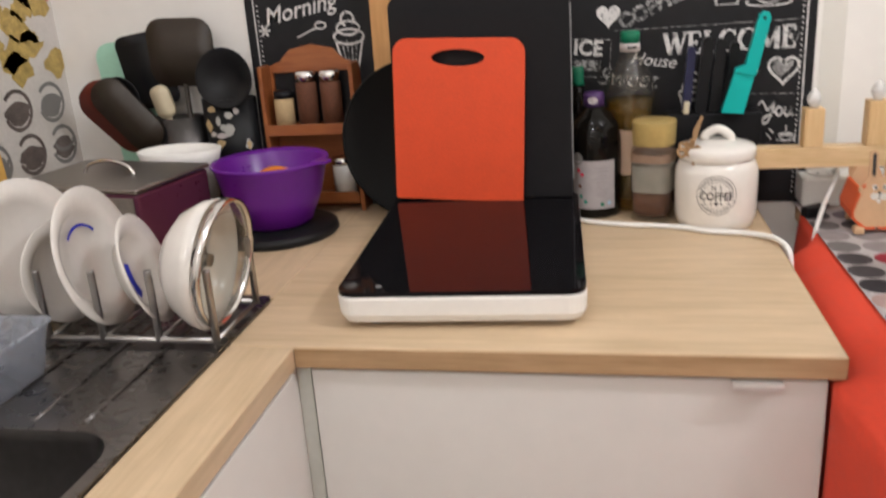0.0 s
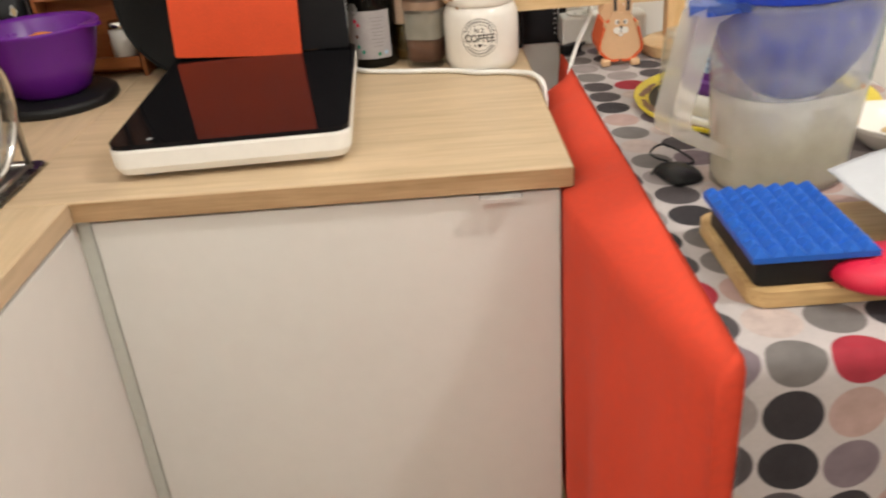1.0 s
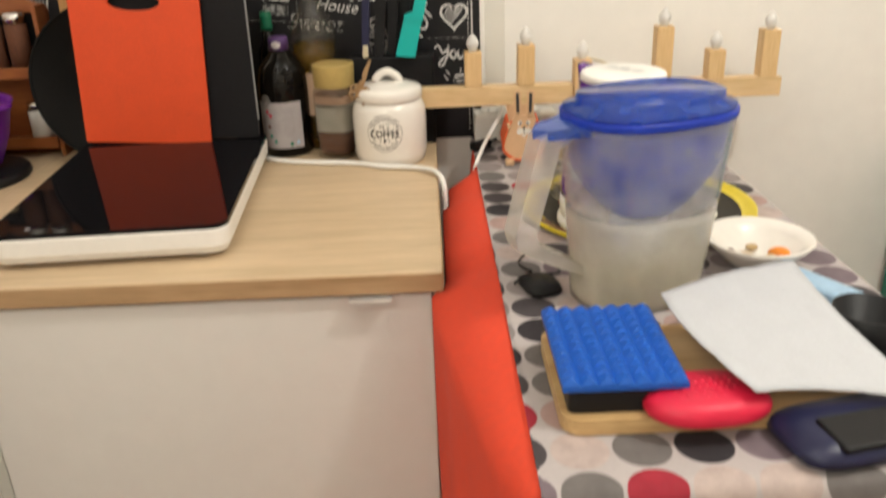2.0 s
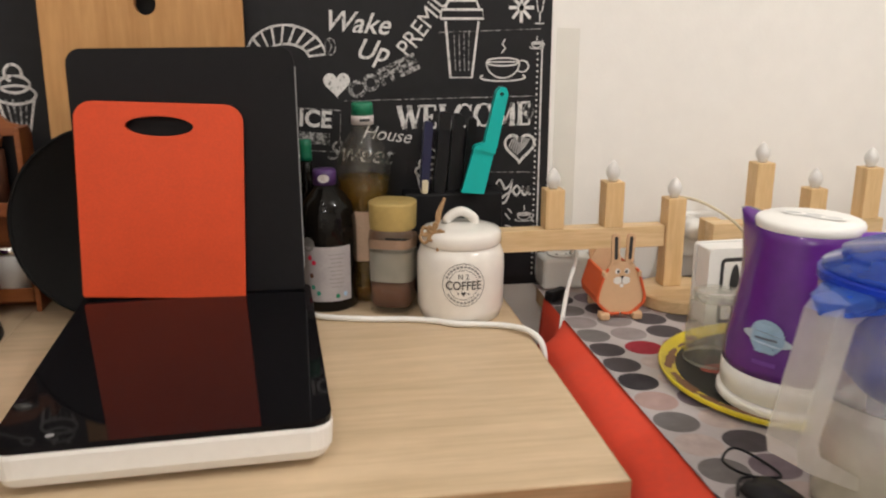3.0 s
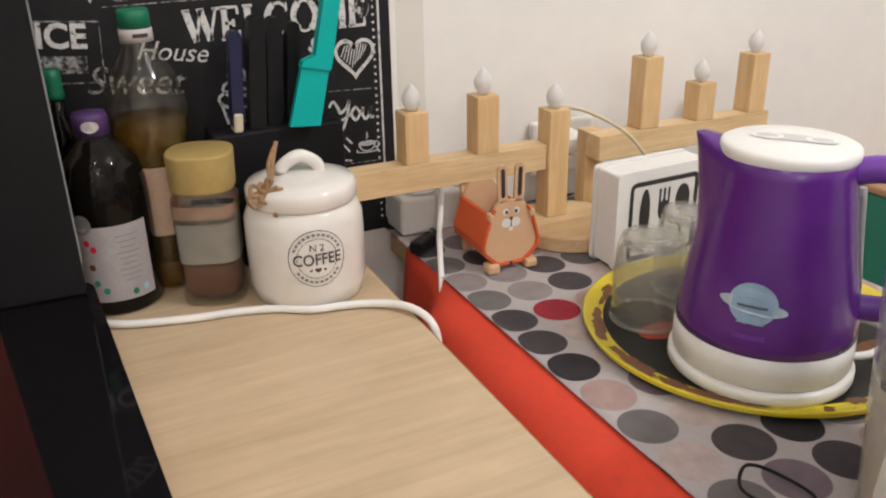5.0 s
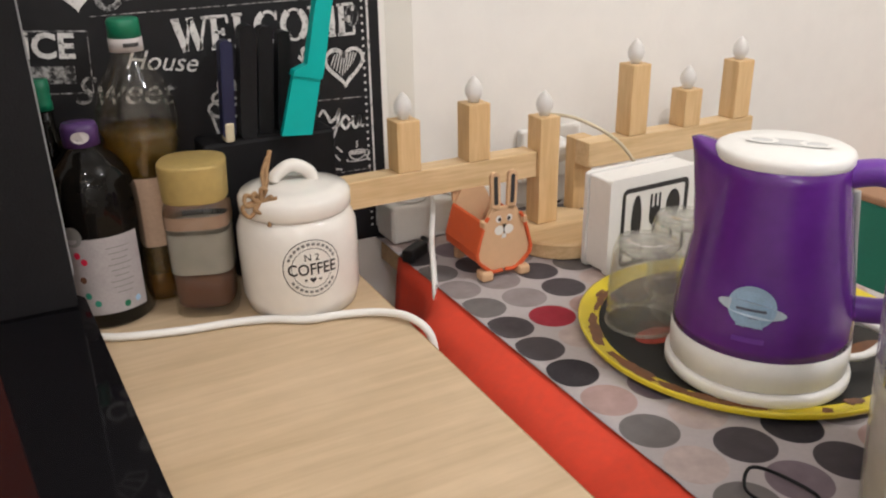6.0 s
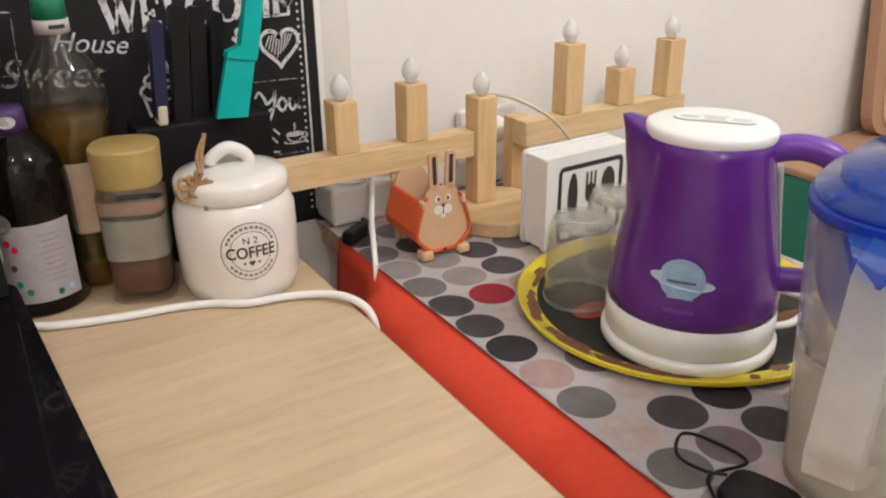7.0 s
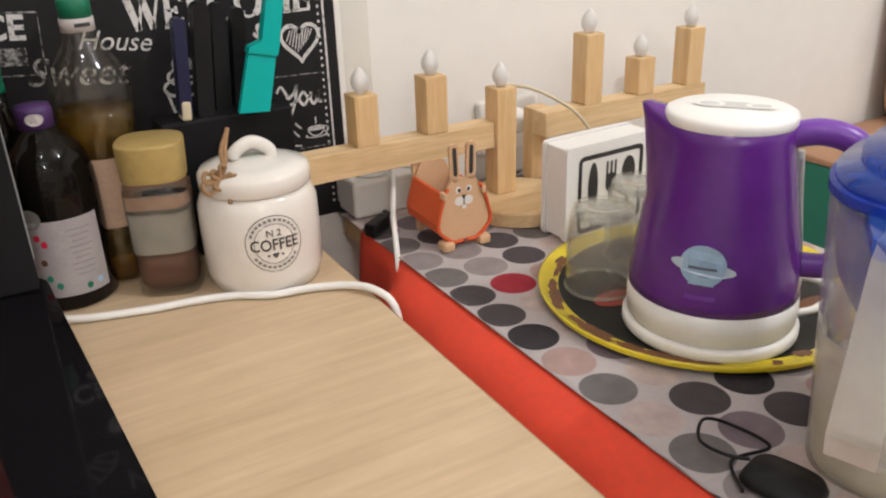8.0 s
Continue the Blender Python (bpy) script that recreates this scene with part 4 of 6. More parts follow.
red = thing("red_tablecloth", "plain red cloth hanging in folds down the table's side", "tablecloth", pose(0.68, 0.1, TZ))
rc = bmesh.new()
ny, nz = 90, 26
grid = []
path = [(TX0, 0.545 - (0.545 - TY0) * i / 60, 0) for i in range(61)] + [(TX0 + 0.45 * i / 30, TY0, 1) for i in range(1, 31)]
for i, (px, py, side) in enumerate(path):
    row = [rc.verts.new((px + (0.02 if side == 0 else 0), py + (0.0 if side == 0 else 0.02), TZ - 0.001))]
    s = i * 0.017
    near = math.exp(-(((px - TX0) + (py - TY0)) / 0.05) ** 2)
    for k in range(nz + 1):
        d = 0.62 * k / nz
        amp = min(1.0, d / 0.5)
        fold = amp * (0.010 * math.sin(s * 17 + 0.6) + 0.007 * math.sin(s * 41 + 1.0)) + near * min(1, d / 0.08) * 0.010 * math.sin(s * 150)
        deep = max(0.0, min(1.0, (py - TY0) / 0.42))
        back = max(0.0, min(1.0, (0.47 - py) / 0.08))
        flare = 0.003 + (0.012 + 0.076 * back * deep ** 0.8) * min(1.0, d / (0.20 - 0.175 * back)) ** 0.7
        if side == 0:
            row.append(rc.verts.new((px - min(0.052 if py > 0.30 else 0.064 + 0.020 * max(0.0, min(1.0, (0.030 - py) / 0.03)), max(0.001, flare + fold)), py - (near * 0.012 * amp), TZ - 0.0005 - d)))
        else:
            row.append(rc.verts.new((px - near * 0.01 * amp, py + 0.004 - near * 0.004 - fold * 0.15, TZ - 0.0005 - d)))
    grid.append(row)
for a, b in zip(grid, grid[1:]):
    for k in range(len(a) - 1):
        rc.faces.new((a[k], a[k + 1], b[k + 1], b[k]))
rob = part("cloth", turned(rc, Matrix.Translation((-0.68, -0.1, -TZ))), REDCLOTH, red, "", True)
sol = rob.modifiers.new("thickness", "SOLIDIFY")
sol.thickness = 0.0012

# the dotted cloth: cells of a printed grid, running over the front edge
PITCH, DX, DY = 0.0518, 0.699, 0.370
KNOWN = {cell: tone for tone, cells in {
    "grey": ((0, 0), (0, 5), (0, 7), (0, 11), (0, 12), (1, 14), (0, 15), (4, 15), (2, 16), (6, 15), (3, -1), (0, -2)),
    "mid": ((1, 0), (1, -1), (0, 8), (0, -1), (2, -2), (2, 2), (-1, 16)),
    "dark": ((2, 0), (2, -1), (0, 1), (0, 2), (2, 5), (1, 6), (2, 7), (0, 9), (3, 17), (5, 15), (5, 17), (6, 16), (1, -2), (4, 17), (-1, 17)),
    "red": ((1, 1), (-1, 13), (1, 15)),
    "pink": ((2, 1), (0, 4), (0, 13), (1, 16), (2, 3), (3, 5)),
    "beige": ((1, 2), (1, 3), (1, 5), (0, 6), (0, 14), (2, 15), (3, 15), (2, 17), (3, 0)),
    "black": ((0, 3), (2, 4), (2, 6), (0, 10), (2, 14), (0, 16), (4, 16), (0, 17), (5, 16)),
    "mauve": ((1, 4), (1, 7), (3, 14), (3, 16), (1, 17), (-1, 15))}.items() for cell in cells}
dc = thing("dotted_tablecloth", "white cotton tablecloth printed with grey, black, pink and red dots", "tablecloth", pose(1.1, 0.1, TZ))
keys = list(DOTS)
rnd = random.Random(5)
bm = bmesh.new()
uvl = bm.loops.layers.uv.new("UVMap")
cache = {}


def on_cloth(u, v):
    """A point of the cloth from its flat place (u across, v along)."""
    x = u + 0.022 * (DY - v) / 0.84
    x = max(x, TX0 - 0.0025)
    bend = TY0 - 0.004
    wob = 0.0012 * noise.noise(Vector((u * 9, v * 9, 3)))
    if v > bend:
        z, y = TZ + 0.0028 + wob, v
    else:
        d = bend - v
        y, z = bend - 0.006 * min(1, d / 0.012) - 0.006 * min(1, d / 0.2) * (1 + math.sin(u * 45)), TZ + 0.0028 - max(0, d - 0.002)
    return (x - 1.1, min(y, TY1) - 0.1, z - TZ)


SUB = 5
for i in range(-1, 8):
    for j in range(-5, 25):
        kind = KNOWN.get((i, j)) or rnd.choices(keys, (3, 4, 4, 4, 3, 3, 3, 0.35))[0]
        for a in range(SUB):
            for b in range(SUB):
                co = []
                for da, db in ((0, 0), (1, 0), (1, 1), (0, 1)):
                    ku, kv = i * SUB + a + da, j * SUB + b + db
                    if (ku, kv) not in cache:
                        cache[ku, kv] = bm.verts.new(on_cloth(DX + (ku / SUB - 0.5) * PITCH, DY - (kv / SUB - 0.5) * PITCH))
                    co.append((cache[ku, kv], ((a + da) / SUB, (b + db) / SUB)))
                f = bm.faces.new([c[0] for c in co])
                f.material_index = keys.index(kind)
                f.smooth = True
                for loop, (_, uv) in zip(f.loops, co):
                    loop[uvl].uv = uv
bmesh.ops.dissolve_degenerate(bm, dist=1e-6, edges=bm.edges)
me = bpy.data.meshes.new("cloth")
bmesh.ops.recalc_face_normals(bm, faces=bm.faces)
bm.to_mesh(me)
bm.free()
for k in keys:
    me.materials.append(DOTS[k])
cl = new("cloth", me)
cl.parent = dc

# ---- candle arch ----
arch = thing("candle_arch", "pine candle arch with six unlit electric candles on a round foot", "candle arch", pose(0.880, 0.490, TZ + 0.003))
A0 = Matrix.Translation((-0.880, -0.490, -TZ - 0.003))
part("foot", lathe([(0, 0), (0.066, 0), (0.068, 0.002), (0.068, 0.018), (0.066, 0.020), (0, 0.020)], 48), PINE_X, arch, "round pine foot")
part("bar", turned(box(0.573, 0.507, 0.979, 0.8545, 0.536, 1.0115, 0.0012), A0), PINE_X, arch)
part("bar", turned(box(0.930, 0.503, 0.979, 1.214, 0.532, 1.0115, 0.0012), A0), PINE_X, arch)
part("post", turned(box(0.855, 0.502, 0.9165, 0.884, 0.531, 1.053, 0.0012), A0), PINE_Z, arch)
part("post", turned(box(0.930, 0.5322, 0.9125, 0.958, 0.553, 1.0115, 0.0012), A0), PINE_Z, arch)
for x, y, z0, z1 in ((0.667, 0.507, 1.0118, 1.071), (0.758, 0.506, 1.0118, 1.080), (0.855, 0.502, 1.053, 1.053), (0.993, 0.503, 1.0118, 1.103), (1.084, 0.502, 1.0118, 1.061), (1.175, 0.503, 1.0118, 1.091)):
    cd = part("candle", turned(box(x, y, z0, x + 0.029, y + 0.029, z1, 0.0012), A0), PINE_Z, arch) if z1 > z0 else arch
    part("bulb", turned(lathe([(0, 0), (0.0065, 0), (0.0075, 0.004), (0.0104, 0.009), (0.0116, 0.015), (0.0104, 0.022), (0.0062, 0.029), (0.0022, 0.0335), (0, 0.035)], 24),
                        A0 @ Matrix.Translation((x + 0.0145, y + 0.0145, z1)) @ sized(0.92, 0.92, 0.88)), FROST, cd, "frosted electric candle bulb", True)
part("cord", turned(tube([(0.880, 0.520, 1.052), (0.900, 0.498, 1.050), (0.930, 0.478, 1.034), (0.958, 0.468, 1.010), (0.978, 0.462, 0.975), (0.985, 0.48, 0.925), (0.98, 0.54, 0.905)], 0.0022, 8, 8), A0), CREAM, arch, "thin white cord", True)

# ---- sockets and plugs ----
strip = thing("socket_strip", "white socket strip with two round sockets, against the wall", "socket strip", pose(0.757, 0.598, TZ + 0.004))
part("body", box(-0.072, -0.027, 0.0, 0.080, 0.026, 0.050, 0.006, 3), WHITEPL, strip)
for x in (-0.036, 0.030):
    part("socket", turned(lathe([(0.023, 0.0502), (0.024, 0.0525), (0.021, 0.0525), (0.019, 0.0505), (0, 0.0505)], 28), Matrix.Translation((x, 0, 0))), WHITEPL, strip, "", True)
    for d in (-0.008, 0.008):
        part("pin_hole", turned(lathe([(0, 0.0508), (0.003, 0.0508), (0, 0.0514)], 10), Matrix.Translation((x + d, 0, 0))), BLACKPL, strip)
part("cord", turned(tube([(0.736, 0.596, 0.950), (0.738, 0.579, 0.962), (0.730, 0.550, 0.950), (0.706, 0.505, 0.926), (0.690, 0.470, 0.908), (0.677, 0.440, 0.885), (0.6735, 0.430, 0.84), (0.673, 0.428, 0.60)], 0.0035, 10, 8), Matrix.Translation((-0.757, -0.598, -TZ - 0.004))), WHITEPL, strip, "pale grey cord", True)
ws = thing("wall_socket", "white double wall socket with a plug", "wall socket", pose(0.950, WY, 0.968))
part("plate", box(-0.05, -0.014, -0.038, 0.05, -0.0005, 0.038, 0.004), WHITEPL, ws)
part("plug", turned(lathe([(0, 0), (0.019, 0), (0.018, 0.03), (0.010, 0.042), (0, 0.042)], 24), pose(-0.008, -0.0145, 0.014, 90)), WHITEPL, ws, "white round plug", True)
plug = thing("plug", "small black plug lying beside the socket strip", "plug", pose(0.693, 0.525, TZ + 0.004, 0, 0, 35))
part("body", box(-0.020, -0.008, 0.0, 0.020, 0.008, 0.016, 0.003), BLACKPL, plug)
part("tail", tube([(0.018, 0, 0.008), (0.035, 0.004, 0.009), (0.048, 0.016, 0.006)], 0.003, 8, 6), BLACKPL, plug, "", True)

# ---- rabbit holder ----
rab = thing("rabbit_holder", "card rabbit holder with orange felt sides and a beige front", "ornament", pose(0.760, 0.434, TZ + 0.003, 0, 0, -2) @ sized(0.92, 1.15, 0.94))
belly = [(0.0, 0.010), (0.018, 0.011), (0.034, 0.026), (0.036, 0.036), (0.026, 0.070), (0.021, 0.082), (0.016, 0.090), (-0.016, 0.090), (-0.021, 0.082), (-0.026, 0.070), (-0.036, 0.036), (-0.034, 0.026), (-0.018, 0.011)]
front = part("front_panel", slab(belly, -0.004, 0.0), RABBITF, rab, "beige card front")
back = part("back_panel", turned(slab(belly, -0.004, 0.0), Matrix.Translation((0, 0.066, 0))), RABBITF, rab)
for sgn in (-1, 1):
    outl = [(0.018, 0.0085), (0.0375, 0.024), (0.0395, 0.036), (0.029, 0.072)]
    sd = bmesh.new()
    n0 = None
    for x, z in outl:
        cur = [sd.verts.new((sgn * x, -0.0065, z)), sd.verts.new((sgn * x, 0.064, z)), sd.verts.new((sgn * (x - 0.003), 0.064, z + 0.0012)), sd.verts.new((sgn * (x - 0.003), -0.0065, z + 0.0012))]
        if n0:
            for k in range(4):
                sd.faces.new((n0[k], n0[(k + 1) % 4], cur[(k + 1) % 4], cur[k]))
        else:
            sd.faces.new(cur)
        n0 = cur
    sd.faces.new(n0)
    part("side_band", sd, RABBITO, rab, "orange felt side")
    part("felt_edge", tube([(sgn * 0.002, -0.005, 0.009), (sgn * 0.018, -0.005, 0.0095), (sgn * 0.035, -0.005, 0.024), (sgn * 0.0375, -0.005, 0.036), (sgn * 0.028, -0.005, 0.070), (sgn * 0.022, -0.005, 0.080)], 0.0022, 6, 4), RABBITO, rab, "", True)
    ear = slab([(sgn * 0.0115 + x, z) for x, z in rrect(0.0125, 0.048, 0.006)], -0.004, 0.0)
    eo = part("ear", turned(ear, pose(0, 0, 0.110, 0, sgn * 2.0, 0)), RABBITF, rab)
    part("inner_ear", turned(disc([(sgn * 0.0115 + x, z) for x, z in rrect(0.0055, 0.036, 0.0027)], -0.0045), pose(0, 0, 0.112, 0, sgn * 2.0, 0)), INK, eo)
    part("eye", disc([(sgn * 0.0075 + x, 0.0755 + z) for x, z in oval(0.008, 0.009, 16)], -0.0044), CERAMIC, front)
    part("pupil", disc([(sgn * 0.0065 + x, 0.0750 + z) for x, z in oval(0.0042, 0.005, 12)], -0.0048), INK, front)
    part("cheek", disc([(sgn * 0.0065 + x, 0.0610 + z) for x, z in oval(0.0135, 0.012, 18)], -0.0044), CERAMIC, front)
    part("foot", turned(box(-0.008, -0.012, 0, 0.008, 0.004, 0.012, 0.003), Matrix.Translation((sgn * 0.026, 0, 0))), RABBITF, rab)
    part("paw", turned(box(-0.003, -0.008, -0.004, 0.003, 0.002, 0.006, 0.002), Matrix.Translation((sgn * 0.0275, 0, 0.070))), RABBITF, rab)
    part("rear_foot", turned(box(-0.006, 0.055, 0, 0.006, 0.064, 0.014, 0.002), Matrix.Translation((sgn * 0.022, 0, 0))), RABBITF, rab)
part("nose", disc([(0.0, 0.0625), (0.0030, 0.0685), (-0.0030, 0.0685)], -0.0049), INK, front)
part("mouth", ribbon([[(0, 0.063), (0, 0.056)]], 0.0012, -0.0049), INK, front)
part("teeth", disc([(-0.003, 0.0505), (0.003, 0.0505), (0.003, 0.056), (-0.003, 0.056)], -0.0046), CERAMIC, front)
part("tail", turned(slab(oval(0.022, 0.045, 20), 0, 0.004), Matrix.Translation((-0.016, 0.066, 0.085))), RABBITF, rab)

# ---- napkin holder ----
nap = thing("napkin_holder", "white napkin holder with a black cutlery pictogram", "napkin holder", pose(0.925, 0.392, TZ + 0.003, 0, 0, 2) @ sized(0.945))
part("front_panel", turned(slab(rrect(0.142, 0.122, 0.006), -0.024, -0.016), Matrix.Translation((0, 0, 0.061))), WHITEPL, nap)
part("back_panel", turned(slab(rrect(0.142, 0.122, 0.006), 0.018, 0.024), Matrix.Translation((0, 0, 0.061))), WHITEPL, nap)
part("napkin", box(-0.069, -0.0155, 0.004, 0.069, 0.0175, 0.120, 0.002), WHITEPL, nap, "stack of white napkins")
part("frame_print", turned(ribbon([rrect(0.100, 0.094, 0.006) + [rrect(0.100, 0.094, 0.006)[0]]], 0.006, -0.0244), Matrix.Translation((0, 0, 0.058))), INK, nap)
part("knife_print", turned(disc([(x - 0.029, z + 0.010) for x, z in oval(0.016, 0.066, 20)], -0.0244), Matrix.Translation((0, 0, 0.055))), INK, nap)
part("spoon_print", turned(disc([(x + 0.029, z + 0.020) for x, z in oval(0.023, 0.042, 20)], -0.0244), Matrix.Translation((0, 0, 0.055))), INK, nap)
part("fork_print", turned(disc([(x, z + 0.012) for x, z in oval(0.0175, 0.026, 20)], -0.0244), Matrix.Translation((0, 0, 0.055))), INK, nap)
for x in (-0.0068, 0.0, 0.0068):
    part("tine_print", turned(disc([(x - 0.0016, 0.012), (x + 0.0016, 0.012), (x + 0.0016, 0.040), (x - 0.0016, 0.040)], -0.0246), Matrix.Translation((0, 0, 0.055))), INK, nap)
for x in (-0.029, 0.0, 0.029):
    part("stem_print", turned(disc([(x - 0.0030, -0.044), (x + 0.0030, -0.044), (x + 0.0022, 0.008), (x - 0.0022, 0.008)], -0.0246), Matrix.Translation((0, 0, 0.055))), INK, nap)

# ---- tray with kettle and glasses ----
TRX, TRY = 0.896, 0.195
TB = TZ + 0.0042
tray = thing("round_tray", "round black tray with a yellow printed rim", "tray", pose(TRX, TRY, TB) @ sized(0.99, 0.99, 1))
part("plate", lathe([(0, 0), (0.150, 0), (0.160, 0.004), (0.164, 0.010), (0.162, 0.0105), (0.157, 0.0055), (0.135, 0.0035), (0, 0.0035)], 72), TRAYB, tray, "", True)
part("rim_print", lathe([(0.1435, 0.0050), (0.1572, 0.0062), (0.1622, 0.0110), (0.1645, 0.0106), (0.1612, 0.0040)], 72), TRAYY, tray, "yellow rim print", True)
rnd = random.Random(8)
for k in range(38):
    a, r0 = (rnd.uniform(120, 232) if k % 7 else rnd.uniform(235, 300)), rnd.uniform(0.145, 0.153)
    pts = [(x * rnd.uniform(0.7, 1.3), z * rnd.uniform(0.7, 1.3)) for x, z in oval(rnd.uniform(0.008, 0.036), rnd.uniform(0.004, 0.011), 13)]
    zz = 0.0046 + (r0 - 0.1375) * 0.105 + 0.0004
    part("burn_mark", turned(flat_up(disc(pts)), pose(r0 * math.cos(radians(a)), r0 * math.sin(radians(a)), zz, 0, 0, a + 90)), TRAYBR, tray)
for x, y, w, h, mt in ((-0.085, 0.03, 0.05, 0.03, TRAYRED), (-0.075, -0.085, 0.075, 0.04, TRAYY), (0.07, -0.085, 0.05, 0.02, TRAYBR)):
    part("print_spot", turned(flat_up(disc(oval(w, h, 20))), Matrix.Translation((x, y, 0.0041))), mt, tray)

KX, KY = 0.854, 0.142
ket = thing("electric_kettle", "purple plastic electric kettle with a white lid and base", "kettle", pose(KX, KY, TB + 0.0042, 0, 0, -52) @ sized(0.92, 0.92, 0.905))
part("power_base", lathe([(0, 0), (0.0855, 0), (0.0870, 0.002), (0.0870, 0.009), (0.0850, 0.0125), (0, 0.0125)], 56), WHITEPL, ket, "white power base", True)
part("lower_band", lathe([(0, 0.0130), (0.0805, 0.0130), (0.0828, 0.0155), (0.0836, 0.030), (0.0830, 0.046), (0, 0.046)], 56), WINDOWPL, ket, "white lower band", True)
kp = [(0, 0.0462), (0.0828, 0.0462), (0.0828, 0.056), (0.081, 0.075), (0.0765, 0.105), (0.0705, 0.140), (0.0645, 0.175), (0.0595, 0.205), (0.0585, 0.216), (0.054, 0.218), (0, 0.212)]
kbm = lathe(kp, 64)
for v in kbm.verts:  # the spout is drawn out of the wall
    a = math.atan2(v.co.y, v.co.x)
    d = abs(abs(a) - math.pi)
    k = math.exp(-(d / 0.34) ** 2) * max(0.0, min(1.0, (v.co.z - 0.125) / 0.09)) ** 1.6
    rad = math.hypot(v.co.x, v.co.y)
    if rad > 0.02:
        v.co.x *= 1 + 0.40 * k
        v.co.z += 0.012 * k if v.co.z > 0.2 else 0
part("body", kbm, KETTLE, ket, "glossy purple plastic", True)
klid = part("lid", lathe([(0, 0.213), (0.0555, 0.213), (0.0580, 0.2165), (0.0582, 0.2225), (0.0570, 0.2255), (0.0540, 0.2272), (0.030, 0.2292), (0, 0.2298)], 56, 1.03), WHITEPL, ket, "white plastic lid", True)
# No hollow here: the dent's shade is put into the disc's grey.
part("lid_dent", turned(flat_up(disc(rrect(0.066, 0.022, 0.0105))), Matrix.Translation((0.002, 0, 0.2301))), LIDGREY, klid, "finger grip, its shade a flat grey patch")
for x in (-0.020, 0.026):
    part("grip_ring", turned(lathe([(0.0075, 0.0), (0.0095, 0.0008), (0.0115, 0.0)], 28, 1.25, 0.9), Matrix.Translation((x, 0, 0.2303))), WHITEPL, klid, "", True)
part("handle", tube([(0.052, 0, 0.204), (0.080, 0, 0.210), (0.108, 0, 0.202), (0.122, 0, 0.178), (0.126, 0, 0.140), (0.122, 0, 0.100), (0.108, 0, 0.080), (0.074, 0, 0.076)], 0.0125, 14, 8), KETTLEDK, ket, "violet handle", True)
part("level_window", tube([(0.0745, 0.020, 0.085), (0.069, 0.020, 0.13), (0.0635, 0.019, 0.185)], 0.005, 8, 4), JARLABEL, ket, "grey water level window", True)
RK = 0.0800
part("logo_shape", turned(wrapped(disc(oval(0.042, 0.042, 30)), RK), pose(0, 0, 0.098, 0, 0, -4)), LOGOBLUE, ket, "pale blue globe print")
part("logo_shape", turned(wrapped(turned(disc(oval(0.060, 0.015, 30)), pose(0, 0, 0, 0, 6, 0)), RK + 0.0004), pose(0, 0, 0.096, 0, 0, -4)), LOGOPALE, ket, "paler ring across the globe")
part("logo_shape", turned(wrapped(disc([(-0.008, 0.006), (0.008, 0.006), (0.012, -0.003), (-0.012, -0.003)]), RK + 0.0026), pose(0, 0, 0.0825, 0, 0, -4)), LOGOBLUE, ket)
part("text_bar", turned(wrapped(patch(0.026, 0.0026, 6), RK + 0.0008), pose(0, 0, 0.096, 0, 0, -4)), LOGOINK, ket, "dark grey bar")
part("text_bar", turned(wrapped(patch(0.028, 0.0050, 6), RK + 0.0016), pose(0, 0, 0.066, 0, 0, -4)), KETTLEDK, ket, "pale violet bar")
part("cord", tube([(0.070, 0.02, 0.010), (0.10, 0.035, 0.012), (0.118, 0.070, 0.020), (0.095, 0.100, 0.016), (0.07, 0.115, 0.006)], 0.0042, 8, 8), WHITEPL, ket, "white cord", True)


def tumbler(x, y):
    ob = thing("drinking_glass", "clear drinking glass standing upside down on the tray", "glass", pose(x, y, TB + 0.0044) @ sized(0.97, 0.97, 1.03), "glasses on the tray")
    part("wall", lathe([(0.0355, 0), (0.0375, 0), (0.0365, 0.04), (0.034, 0.074), (0.030, 0.086), (0.020, 0.088), (0.018, 0.084), (0, 0.083), (0, 0.076), (0.029, 0.076), (0.0325, 0.070), (0.0348, 0.04), (0.0355, 0)], 40), TUMBLER, ob, "", True)
    part("rim", lathe([(0.0352, 0.0), (0.0378, 0.0), (0.0380, 0.003), (0.0352, 0.003), (0.0352, 0.0)], 40), GLASSHEEL, ob, "thick glass rim", True)
    part("heel", lathe([(0, 0.0765), (0.028, 0.0765), (0.029, 0.083), (0.018, 0.0835), (0, 0.0828)], 32), GLASSHEEL, ob, "thick glass base", True)
    return ob


tumbler(0.816, 0.254)
tumbler(0.897, 0.290)

gbx = thing("storage_bin", "tall green storage bin with a brown lid beside the table", "storage bin", pose(1.80, 0.53, 0))
part("body", box(-0.278, -0.088, 0, 0.278, 0.080, 0.824, 0.004), GREENBOX, gbx)
part("lid", box(-0.282, -0.092, 0.8243, 0.282, 0.084, 0.838, 0.004), KRAFT, gbx, "brown card lid")
lb = thing("leaning_board", "pale pinkish board with a brown edge, leaning on the wall", "board", pose(1.925, 0.570, 0.8385, -6, 0, 0))
part("panel", turned(slab(rrect(0.28, 0.50, 0.05), -0.012, 0.012), Matrix.Translation((0, 0, 0.25))), KRAFT, lb, "brown edge")
part("face", turned(slab(rrect(0.248, 0.485, 0.045), -0.016, -0.0122), Matrix.Translation((0.014, 0, 0.251))), PEACHLAB, lb, "pale pinkish face")

# ---- water filter jug ----
JX, JY = 0.830, -0.066
jug = thing("water_filter_jug", "cloudy plastic water filter jug with a blue funnel and lid", "jug", pose(JX, JY, TZ + 0.0042, 0, 0, 19) @ sized(0.97, 0.97, 1.01))


